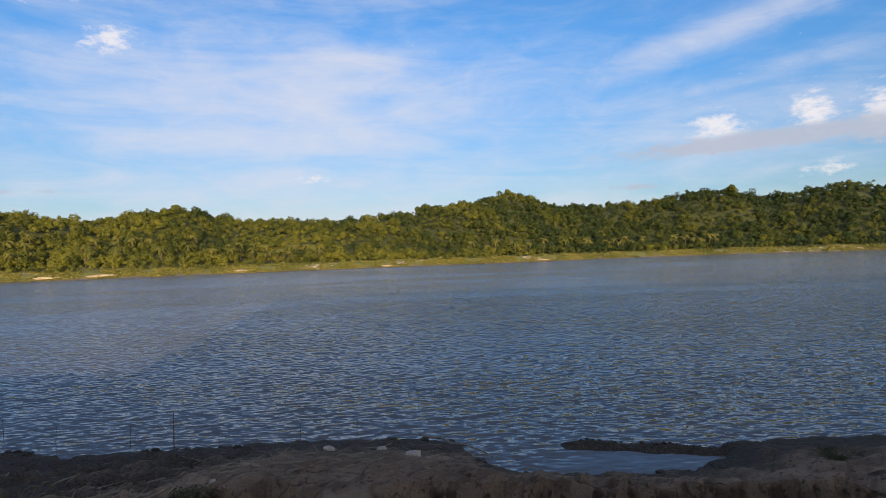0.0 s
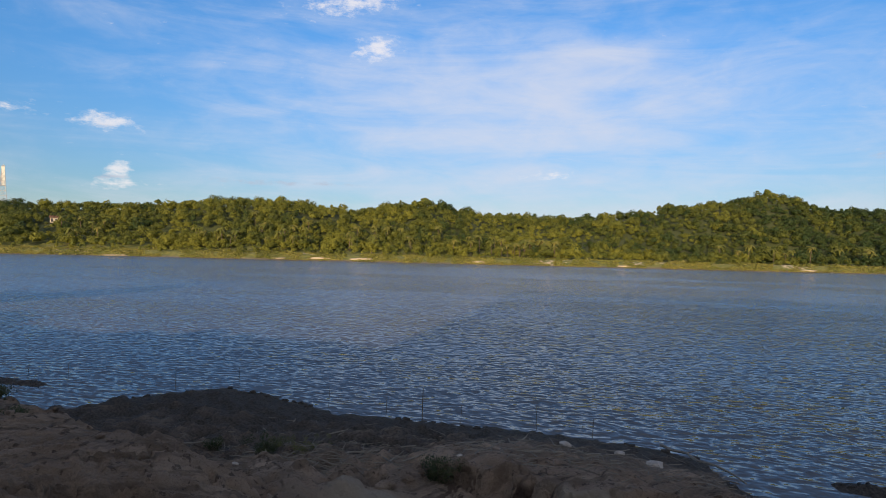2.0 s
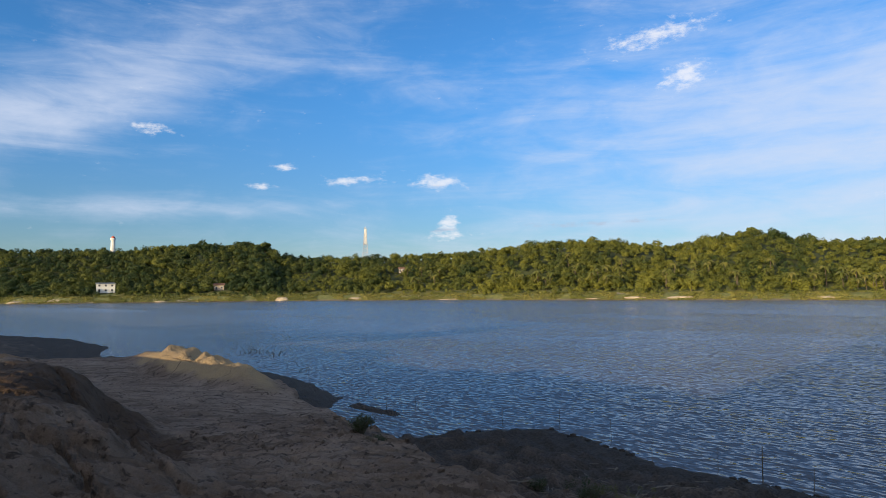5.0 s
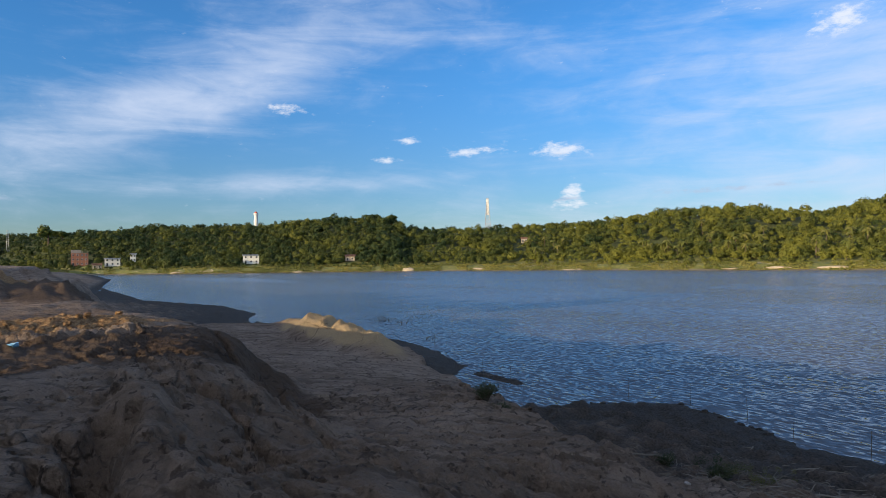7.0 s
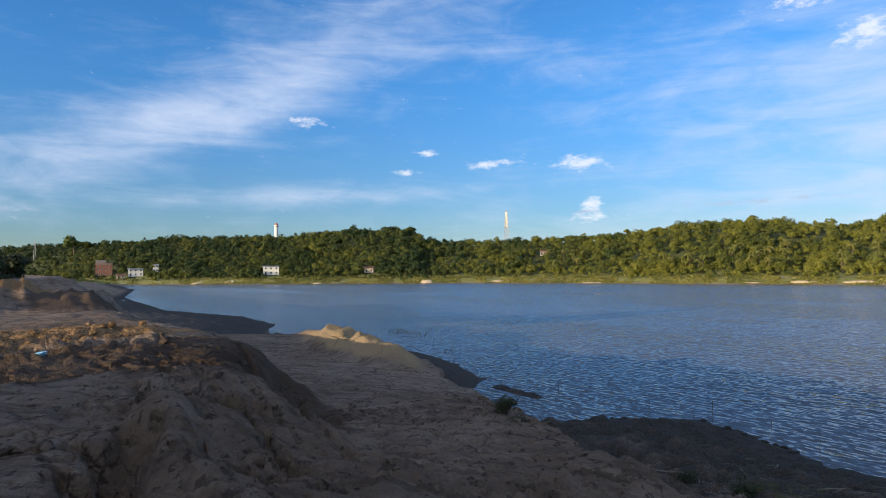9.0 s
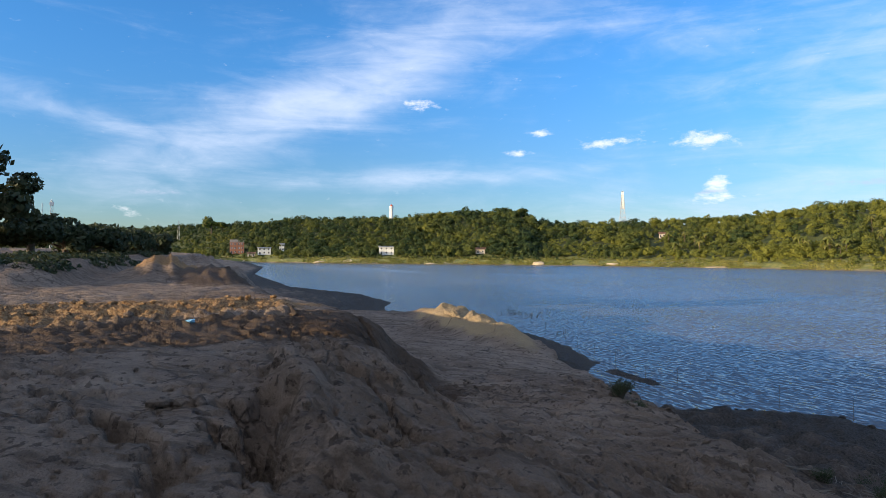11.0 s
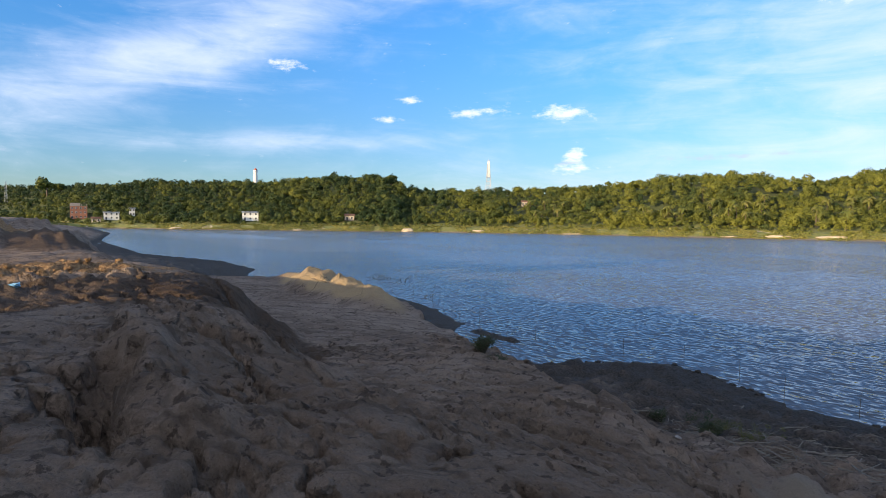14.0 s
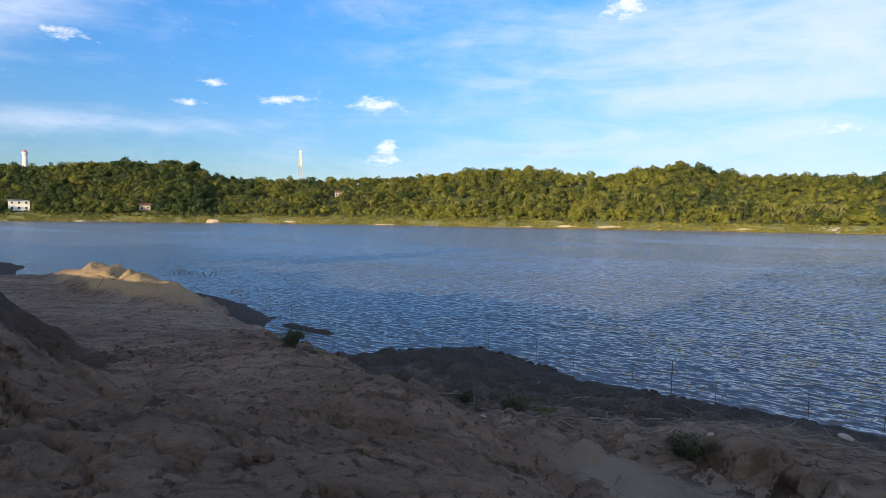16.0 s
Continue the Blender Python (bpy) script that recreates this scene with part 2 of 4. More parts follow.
def water_material():
    m, n, b = material("river_water")
    p = place(n)
    gust = n.step(n.noise(n.scaled(p, 0.35, 1.0, 1, 12), 0.028, 4.0, 0.55, 0.5), 0.36, 0.64, 0.62, 1.25)
    calm = n.add("ShaderNodeVectorMath", operation="DISTANCE")
    n.put(calm.inputs[0], n.scaled(p, 0.45, 1.0, 1.0))
    calm.inputs[1].default_value = (6.2 * 0.45, 16.6, 0.0)
    gust = n.math("MULTIPLY", gust, n.step(calm.outputs["Value"], 0.9, 2.2, 0.25, 1.0))
    ax = n.add("ShaderNodeSeparateXYZ")
    n.put(ax.inputs[0], p)
    sx, sy = 0.0, 0.0
    # trains of short waves: length, heading, slope, how far the crests wander
    for k, (length, turn, amount, wander) in enumerate(((1.10, 9, 0.10, 15.0), (0.58, -17, 0.17, 16.0), (0.43, 31, 0.12, 15.0), (0.31, 2, 0.14, 14.0))):
        c, s = math.cos(radians(turn)), math.sin(radians(turn))
        way = n.math("ADD", n.math("MULTIPLY", ax.outputs[0], s), n.math("MULTIPLY", ax.outputs[1], c))
        bend = n.noise(n.scaled(p, 0.55, 1.0, 1.0, -turn + 7 * k), 0.75 / length, 2.0, 0.5)
        phase = n.math("ADD", n.math("MULTIPLY", way, 2 * math.pi / length), n.math("MULTIPLY", bend, wander))
        crest = n.math("SINE", n.math("ADD", phase, n.math("MULTIPLY", n.math("SINE", phase), 0.45)))
        swell = n.math("MULTIPLY", crest, n.step(n.noise(n.scaled(p, 0.5, 1.0, 1.0, turn + 3), 0.4 / length, 2.0), 0.30, 0.62, 0.25 * amount, amount))
        sx = n.math("ADD", sx, n.math("MULTIPLY", swell, s + 0.1))
        sy = n.math("ADD", sy, n.math("MULTIPLY", swell, c))
    rough = n.add("ShaderNodeTexNoise")
    n.put(rough.inputs["Vector"], n.scaled(p, 0.55, 1.0, 1.0, -6))
    rough.inputs["Scale"].default_value, rough.inputs["Detail"].default_value = 5.5, 3.0
    off = n.add("ShaderNodeVectorMath", operation="MULTIPLY_ADD")
    n.put(off.inputs[0], rough.outputs["Color"])
    off.inputs[1].default_value, off.inputs[2].default_value = (0.85, 0.95, 0), (-0.425, -0.475, 0)
    slope = n.add("ShaderNodeVectorMath", operation="ADD")
    n.put(slope.inputs[0], off.outputs[0])
    n.put(slope.inputs[1], n.xyz(sx, sy))
    k = n.add("ShaderNodeVectorMath", operation="SCALE")
    n.put(k.inputs[0], slope.outputs[0])
    n.put(k.inputs["Scale"], gust)
    up = n.add("ShaderNodeVectorMath", operation="ADD")
    n.put(up.inputs[0], k.outputs[0])
    up.inputs[1].default_value = (0.075, -0.115, 1)   # mean tilt towards the near bank, added so the water mirrors more sky
    unit = n.add("ShaderNodeVectorMath", operation="NORMALIZE")
    n.put(unit.inputs[0], up.outputs[0])
    n.put(b.inputs["Normal"], unit.outputs[0])
    n.put(b.inputs["Base Color"], n.mix(n.noise(p, 0.05, 2.0), (0.068, 0.068, 0.068), (0.100, 0.094, 0.088)))
    b.inputs["Roughness"].default_value = 0.06
    b.inputs["IOR"].default_value = 1.38
    return m


def far_ground_material():
    m, n, b = material("far_bank_ground")
    p = place(n)
    z = n.add("ShaderNodeSeparateXYZ")
    n.put(z.inputs[0], p)
    big, fine = n.noise(p, 0.035, 4.0, 0.6), n.noise(p, 0.5, 5.0, 0.65)
    grass = n.mix(n.step(fine, 0.35, 0.7), (0.11, 0.13, 0.025), (0.24, 0.21, 0.05))
    sand = n.mix(n.step(fine, 0.3, 0.7), (0.36, 0.28, 0.17), (0.58, 0.47, 0.32))
    bare = n.step(n.math("ADD", big, n.math("MULTIPLY", n.math("SUBTRACT", fine, 0.5), 0.5)), 0.56, 0.66)
    low = n.step(n.math("ADD", z.outputs[2], n.math("MULTIPLY", fine, 1.2)), 1.6, 0.7)
    c = n.mix(n.math("MULTIPLY", bare, n.step(z.outputs[2], 4.5, 2.5)), grass, sand)
    c = n.mix(low, c, n.mix(0.75, sand, (0.11, 0.08, 0.045)))
    c = n.mix(n.step(z.outputs[2], 4.0, 7.0), c, n.mix(fine, (0.030, 0.042, 0.011), (0.070, 0.080, 0.020)))
    n.put(b.inputs["Base Color"], c)
    b.inputs["Roughness"].default_value = 0.95
    bump(n, b, fine, 0.8, 0.6)
    return m


def leaf_material(name, dark, light, tip, patch=0.08, tint=""):
    """Foliage: leaves that differ one by one, and from tree to tree (by a tint stored on the mesh, or by place)."""
    m, n, b = material(name)
    p = place(n)
    one = n.add("ShaderNodeNewGeometry").outputs["Random Per Island"]
    tree = n.noise(p, patch, 3.0, 0.7)
    if tint:
        kind = n.add("ShaderNodeAttribute", attribute_name=tint).outputs["Fac"]
        c = n.mix(n.math("ADD", kind, n.math("MULTIPLY", n.math("SUBTRACT", tree, 0.5), 0.25), clamp=True), dark, light)
    else:
        c = n.mix(n.step(tree, 0.38, 0.62), dark, light)
    c = n.mix(n.step(one, 0.55, 1.0, 0.0, 0.12 if tint else 0.55), c, tip)
    n.put(b.inputs["Base Color"], c)
    b.inputs["Roughness"].default_value = 0.6
    b.inputs["Specular IOR Level"].default_value = 0.25
    thin = n.add("ShaderNodeBsdfTranslucent")
    n.put(thin.inputs[0], c)
    both = n.add("ShaderNodeMixShader")
    both.inputs[0].default_value = 0.25
    n.put(both.inputs[1], b.outputs[0])
    n.put(both.inputs[2], thin.outputs[0])
    for node in n.tree.nodes:
        if node.bl_idname == "ShaderNodeOutputMaterial":
            n.put(node.inputs[0], both.outputs[0])
    return m


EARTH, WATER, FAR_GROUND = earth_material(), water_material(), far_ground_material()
LEAF_FAR = leaf_material("forest_leaves", (0.036, 0.064, 0.012), (0.135, 0.150, 0.024), (0.25, 0.225, 0.034), 0.11)
FOREST = leaf_material("mixed_forest_leaves", (0.030, 0.054, 0.015), (0.185, 0.185, 0.026), (0.24, 0.22, 0.04), 0.3, "tint")
LEAF_PALM = leaf_material("palm_leaves", (0.11, 0.125, 0.025), (0.17, 0.165, 0.035), (0.26, 0.22, 0.07), 0.1)
LEAF_NEAR = leaf_material("bush_leaves", (0.028, 0.042, 0.016), (0.052, 0.062, 0.024), (0.09, 0.085, 0.04), 0.8)
WEED = leaf_material("shore_weeds", (0.06, 0.07, 0.02), (0.11, 0.11, 0.03), (0.17, 0.15, 0.05), 0.8)
GRASS = leaf_material("dry_grass", (0.14, 0.155, 0.028), (0.27, 0.245, 0.055), (0.35, 0.29, 0.10), 0.05)
BARK = plain("bark", (0.12, 0.09, 0.065), 0.9, grain=3.0, relief=0.6, depth=0.03)
DRIFT = plain("bleached_driftwood", (0.17, 0.145, 0.115), 0.85, grain=8.0)
BAMBOO = plain("weathered_bamboo", (0.10, 0.085, 0.06), 0.7, grain=10.0)
STONE = plain("pale_stone", (0.30, 0.26, 0.22), 0.9, grain=5.0, relief=0.6, depth=0.03)
WHITEWASH = plain("white_wall", (0.74, 0.72, 0.66), 0.8, grain=0.8, vary=0.12)
HUT_WALL = plain("weathered_hut_wall", (0.42, 0.34, 0.26), 0.85, grain=0.8)
BRICK_RED = plain("red_brick_wall", (0.36, 0.15, 0.085), 0.85, grain=0.9)
TIN = plain("rusty_tin_roof", (0.30, 0.16, 0.10), 0.6, grain=0.8, vary=0.35)
GREY_TIN = plain("grey_tin_roof", (0.42, 0.43, 0.44), 0.5, grain=0.8)
DARK_GLASS = plain("dark_opening", (0.03, 0.03, 0.035), 0.3)
STEEL = plain("galvanised_steel", (0.40, 0.41, 0.42), 0.6, 0.2, grain=1.0, vary=0.1)
PAINT_RED = plain("red_mast_paint", (0.45, 0.10, 0.06), 0.6)
PLASTIC_BLUE = plain("blue_plastic", (0.22, 0.45, 0.62), 0.35, grain=9.0, vary=0.15)
PLASTIC_WHITE = plain("white_plastic", (0.75, 0.77, 0.78), 0.35, grain=9.0, vary=0.08)


# ---- mesh helpers ----
def mesh_of(name, verts, faces, mats, smooth=False):
    """A mesh from numpy arrays: verts (n, 3), faces (m, k)."""
    me = bpy.data.meshes.new(name)
    verts, faces = np.asarray(verts, np.float32), np.asarray(faces, np.int32)
    m, k = faces.shape
    me.vertices.add(len(verts))
    me.vertices.foreach_set("co", verts.ravel())
    me.loops.add(m * k)
    me.loops.foreach_set("vertex_index", faces.ravel())
    me.polygons.add(m)
    me.polygons.foreach_set("loop_start", np.arange(0, m * k, k, dtype=np.int32))
    me.polygons.foreach_set("use_smooth", np.full(m, smooth))
    for mat in mats if isinstance(mats, (list, tuple)) else [mats]:
        me.materials.append(mat)
    me.update(calc_edges=True)
    return me


def part(name, bm, mat, parent, label=""):
    """Links a bmesh as one mesh object under a thing or a part."""
    me = bpy.data.meshes.new(name)
    bm.to_mesh(me)
    bm.free()
    me.materials.append(mat)
    ob = new(name, me)
    ob.parent = parent
    return tagged(ob, label)


def box(bm, x0, y0, z0, x1, y1, z1, bevel=0.0):
    made = bmesh.ops.create_cube(bm, size=1.0, matrix=Matrix.Translation(((x0 + x1) / 2, (y0 + y1) / 2, (z0 + z1) / 2))
                                 @ Matrix.Diagonal((x1 - x0, y1 - y0, z1 - z0, 1)))
    if bevel:
        edges = {e for v in made["verts"] for e in v.link_edges}
        bmesh.ops.bevel(bm, geom=list(edges), offset=bevel, segments=2, affect="EDGES")
    return bm


def tube(bm, points, radii, sides=6):
    """A round bar along points, with a radius at each."""
    rings = []
    for i, (p, r) in enumerate(zip(points, radii)):
        p = Vector(p)
        d = (Vector(points[min(i + 1, len(points) - 1)]) - Vector(points[max(i - 1, 0)])).normalized()
        a = d.orthogonal().normalized()
        b = d.cross(a)
        rings.append([bm.verts.new(p + (a * math.cos(t) + b * math.sin(t)) * r) for t in np.arange(sides) * 2 * math.pi / sides])
    for r0, r1 in zip(rings, rings[1:]):
        for i in range(sides):
            bm.faces.new((r0[i], r0[(i + 1) % sides], r1[(i + 1) % sides], r1[i]))
    bm.faces.new(rings[0][::-1])
    bm.faces.new(rings[-1])
    return bm


def lattice_noise(x, y, seed=0):
    """Smooth value noise in the plane, 0 to 1."""
    xi, yi = np.floor(x), np.floor(y)
    fx, fy = x - xi, y - yi
    fx, fy = fx * fx * fx * (fx * (fx * 6 - 15) + 10), fy * fy * fy * (fy * (fy * 6 - 15) + 10)

    def h(i, j):
        v = np.sin(i * 127.1 + j * 311.7 + seed * 74.7) * 43758.5453
        return v - np.floor(v)

    return (h(xi, yi) * (1 - fx) + h(xi + 1, yi) * fx) * (1 - fy) + (h(xi, yi + 1) * (1 - fx) + h(xi + 1, yi + 1) * fx) * fy


def fbm(x, y, octaves=4, seed=0, gain=0.5):
    total, amp, norm = 0.0, 1.0, 0.0
    for o in range(octaves):
        total = total + amp * lattice_noise(x * 2.03**o + 17.3 * o, y * 2.03**o - 9.1 * o, seed + o)
        norm += amp
        amp *= gain
    return total / norm


def step(a, b, x):
    t = np.clip((x - a) / (b - a), 0, 1)
    return t * t * (3 - 2 * t)


# ---- the near bank ----
SHORE = [(-1500, 30), (-480, 9), (-268, 10), (-172, 11), (-121, 12.7), (-97, 20.4), (-79, 20.5), (-67.5, 16.3), (-64, 19.3), (-55, 19), (-45, 22.7),
         (-37, 21.6), (-31, 19.9), (-28, 16.0), (-23, 14.4), (-21.2, 15.6), (-20.5, 17.8), (-20.2, 19.2), (-18, 21.9), (-15.5, 21.5), (-12.1, 20.1),
         (-5, 20.4), (-1.3, 20.4), (0.8, 19.4), (1.0, 17.8), (1.9, 16.6), (5.3, 15.8), (7.2, 16.1), (8.2, 17.0), (8.9, 18.3), (14, 18.2), (60, 19), (1500, 60)]
SX, SY = np.array(SHORE).T
BAR = [(9.0, 17.2), (6.5, 18.1), (4.2, 18.8)]
SPIT = [(-28.8, 19.2), (-27, 19.15), (-25.5, 19.25)]


def along(line, x, y):
    """The distance from a line of points."""
    best = np.full(np.shape(x), 1e9)
    for (ax, ay), (bx, by) in zip(line, line[1:]):
        t = np.clip(((x - ax) * (bx - ax) + (y - ay) * (by - ay)) / ((bx - ax) ** 2 + (by - ay) ** 2), 0, 1)
        best = np.minimum(best, np.hypot(x - ax - t * (bx - ax), y - ay - t * (by - ay)))
    return best


# plan of the washed rills: points, half width, depth
RILLS = [([(-8.6, -0.8), (-7.95, -0.54), (-7.2, -0.49), (-6.7, -0.38)], 0.10, 0.26), ([(-8.9, -0.15), (-7.7, -0.31), (-6.5, -0.46), (-5.8, -0.41)], 0.17, 0.42),
         ([(-7.4, -0.95), (-6.5, -0.65), (-5.75, -0.57)], 0.08, 0.22), ([(-5.8, -0.40), (-5.6, -0.2), (-5.24, 0.03), (-4.8, 0.13), (-4.2, 0.25)], 0.055, 0.16),
         ([(-8.3, -2.1), (-7.5, -1.75), (-6.86, -1.39), (-6.4, -1.3), (-5.72, -1.33)], 0.11, 0.24), ([(-5.6, -2.4), (-5.2, -1.85), (-5.1, -1.55), (-5.45, -1.4)], 0.10, 0.24),
         ([(-4.2, -0.30), (-4.55, -0.12), (-4.72, 0.0), (-4.9, 0.15)], 0.055, 0.20), ([(-4.6, 0.68), (-4.15, 0.58), (-3.7, 0.5)], 0.030, 0.22),
         ([(-10.4, 0.9), (-9.6, 1.2), (-8.9, 1.27), (-8.0, 1.3), (-7.2, 1.4)], 0.08, 0.30), ([(-16.5, 2.6), (-13.9, 2.7), (-10.5, 2.5), (-8.1, 2.3)], 0.09, 0.24),
         ([(-10.6, 4.95), (-9.6, 4.65)], 0.07, 0.18), ([(-3.4, 1.1), (-2.9, 0.9)], 0.035, 0.18), ([(-9.9, -2.6), (-9.95, -1.7)], 0.05, 0.07), ([(-13.5, -3.3), (-9.6, -2.6), (-7.9, -2.3)], 0.05, 0.06)]
CREST = [(-13.0, 0.4), (-10.4, 0.6), (-9.4, 0.8), (-8.0, 0.7), (-6.6, 0.6), (-5.4, 0.5)]
BUTTRESS = [(-9.6, 0.25), (-8.2, 0.15), (-6.8, 0.05), (-5.7, 0.15)]


def near_height(x, y):
    x, y = np.asarray(x, float), np.asarray(y, float)
    n1, n2 = fbm(x * 0.35, y * 0.35, 4, 3) - 0.5, fbm(x * 1.7, y * 1.7, 4, 11) - 0.5
    d = np.interp(x, SX, SY) - y + n2 * 0.9
    z = np.where(d > 0, 0.03 + np.interp(x, [-15, -8], [0.060, 0.130]) * np.minimum(d, 40), np.maximum(0.12 * d, -1.6))
    z = np.minimum(z, 1.9 + 0.01 * np.maximum(d - 14, 0))
    z = z + np.clip(d, 0, 2) * 0.17 * n2 * 2 + 0.25 * n1 * step(0.5, 4, d)
    # mud bars in the water
    z = np.maximum(z, 0.10 + 0.22 * n2 - 0.5 * (along(BAR, x, y) - 0.16))
    z = np.maximum(z, 0.08 + 0.16 * n2 - 0.5 * (along(SPIT, x, y) - 0.2))
    # the lower terrace, with a crumbling edge towards the shore
    edge = np.interp(x, [-60, -36, -33, -28, -18.5, -15, -12, -9, -6, -3, 0, 40], [-12, 7, 10.5, 11.6, 10.3, 9.7, 8.6, 7.1, 6.6, 6.4, 6.4, 6.4])
    edge = edge + 0.9 * n1 + 0.9 * n2
    high = 3.05 + 0.045 * np.clip(x + 15, 0, 9) + 0.10 * (6.5 - np.clip(y, 2, 12)) * step(-14, -8, x)
    high = high - 0.10 * np.maximum(0, y - 6.2) * step(-21, -17, x)
    right = step(-7.5, -3.5, x)
    high = high * (1 - right) + right * np.interp(y, [0, 3, 6, 9, 10, 30], [4.3, 3.7, 2.5, 1.4, 1.15, 1.1])
    z = z + (np.maximum(high, z) - z) * step(-0.55, 0.45, edge - y)
    # a dug track, with a cut face towards the river side
    cut = step(-6.6, -4.6, x + 0.6 * n1)
    ys = np.interp(x, SX, SY)
    lip = 11.7 + 0.9 * n1 + 1.0 * n2 - 0.10 * np.clip(x, -6, 10)
    berm = np.interp(x, [-1, 3], [1.62, 1.5]) * np.clip(1 - (y - lip) / np.maximum(ys - lip, 2), 0, 1) ** 0.9 + 0.25 * n2
    inside = step(lip - 0.12, lip + 0.05, y)
    dug = np.minimum(z, 1.08 + 0.05 * n2 + 0.25 * step(lip - 1.2, lip - 0.1, y) * (0.5 + n2)) * (1 - inside) + np.maximum(z * (y > ys - 1), berm) * inside
    z = np.where((y > 8.6) & (y < ys - 0.4), z * (1 - cut) + dug * cut, z)
    # the plateau and its eroded slope
    top = np.interp(x, [-900, -300, -120, -80, -60, -45, -33, -25, -17, -13, -10, -7, -4, 0, 40], [-14, -10, -6, -2, 0.0, -0.6, 0.8, 2.0, 2.0, 1.4, 0.4, -0.5, 0.2, 0.4, 0.6])
    wide = np.interp(x, [-60, -34, -17, -13, -9, -4, 0], [4.5, 3.6, 3.0, 2.0, 3.4, 4.6, 6])
    plateau = np.interp(x, [-60, -31, -24, -17, -12, -6, 0], [4.6, 4.4, 4.5, 4.75, 4.6, 4.45, 4.5]) + 0.25 * n1 + 0.06 * n2
    gully = np.abs(fbm(x * 0.55 + y * 0.3, y * 0.16, 3, 23) - 0.5) * 2
    rise = step(0.0, 1.0, (top + wide - y + 0.9 * n1 + 0.4 * n2 + 0.7 * (0.32 - gully) * step(-16, -12, x)) / wide)
    z = z + (np.maximum(plateau, z) - z) * rise
    # an unseen hillside added behind the place, shaped to shade the near bank
    z = z + (15.0 + 2.5 * n1) * step(-15, -42, y) * step(-11.5, -7.5, x + 0.12 * (y + 25) + 1.5 * n1) + (np.interp(x, [-60, -40, -24, -16], [0.8, 1.2, 2.5, 2.0]) + 0.8 * n1) * step(-16, -30, y) * step(-8, -12, x)
    # a low grassy bank beside the road
    z = z + (1.3 + 0.5 * n1) * step(-7.5, -10.5, y + 0.12 * (x + 45)) * step(-36, -41, x)
    # heaps of dug soil
    z = z + heaps(x, y, n1, n2)
    # torn clods on the plateau
    clod = step(-27, -22, x) * step(-13.5, -16, x) * step(-14, -9, y) * step(2.0, 0.6, y)
    z = z + clod * (0.24 * np.maximum(0, fbm(x * 2.4, y * 1.1, 5, 31, 0.6) - 0.36) * 2.2 + 0.30 * (fbm(x * 5, y * 5, 4, 37, 0.6) - 0.5))
    # wheel and bucket marks on the ramp
    ramp = step(-17, -13, x) * step(-2, -4, x) * step(1.0, 3.0, y) * step(9, 7.5, y)
    z = z + ramp * 0.075 * np.abs(np.sin((y * 0.66 - x * 0.75 + 0.9 * n1 + 0.15 * n2) * 8.5)) * (0.4 + 1.2 * fbm(x * 0.7, y * 0.7, 2, 41))
    # narrow grooves scraped by a bucket, and small pits
    turns = (y * 0.66 - x * 0.75 + 0.7 * n1) * 1.6
    groove = np.abs(turns - np.round(turns))
    z = z - ramp * 0.17 * step(0.13, 0.02, groove) * step(0.40, 0.56, fbm(x * 0.55, y * 1.4, 3, 43))
    z = z - 0.10 * step(0.31, 0.25, fbm(x * 3.4, y * 3.4, 3, 47)) * step(2.2, 3.0, z) * step(-22, -14, x)
    # a torn, gullied face along the crest of the slope
    torn = step(1.5, 0.3, along(CREST, x, y + 0.5 * n2))
    z = z + 0.26 * np.exp(-((along(BUTTRESS, x + 0.4 * n2, y + 0.4 * n2) / 0.30) ** 2)) * step(-14, -10, x)
    gouge = np.abs(fbm(x * 1.2 + y * 1.6, (y - 0.6 * x) * 2.6, 4, 97) - 0.5)
    z = z - torn * 0.55 * step(0.12, 0.0, gouge) * (fbm(x * 1.1, y * 1.1, 2, 101) - 0.15)
    # rills and cracks washed into the slope
    near_rill = step(-24, -16, x)
    f1, f2 = fbm(x * 3.3, y * 3.3, 4, 105) - 0.5, fbm(x * 3.3, y * 3.3, 4, 107) - 0.5
    for line, wide_r, deep_r in RILLS:
        wob = along(line, x + 0.42 * f1 + 0.2 * n2, y + 0.42 * f2 + 0.2 * n2)
        z = z - near_rill * deep_r * np.exp(-((wob / wide_r) ** 4)) * (0.45 + 1.2 * fbm(x * 1.3, y * 1.3, 2, 91))
    # cracks and crumbs
    crack = np.abs(fbm(x * 0.8 + 0.5 * f1, y * 0.8 + 0.5 * f2, 3, 53) - 0.5)
    z = z - 0.09 * step(0.011, 0.0, crack) * step(2.2, 3.2, z) * step(-22, -14, x)
    dry = step(0.5, 2.5, z)
    soft = 0.30 + 0.75 * torn + 0.5 * ramp + 0.55 * step(0.50, 0.64, fbm(x * 0.6, y * 0.6, 3, 109))
    crease = np.abs(fbm(x * 1.1 + 0.4 * n1, y * 1.1, 4, 71) - 0.5)
    crust = np.abs(fbm(x * 3.1, y * 3.1, 4, 83) - 0.5)
    crumb = fbm(x * 7, y * 7, 4, 61, 0.6) - 0.5
    return z + dry * (0.06 * n2 + 0.16 * np.minimum(crease, 0.13) + soft * (0.26 * np.minimum(crust, 0.07) + 0.14 * crumb))


def heaps(x, y, n1, n2):
    h = np.zeros(np.shape(x))
    for hx, hy, wx, wy, up in HEAPS:
        g = np.exp(-(((x - hx) / wx) ** 2) - ((y - hy) / wy) ** 2)
        h = np.maximum(h, up * np.clip(g * 1.25 - 0.12, 0, 1) * (1 + 0.9 * n2))
    return h


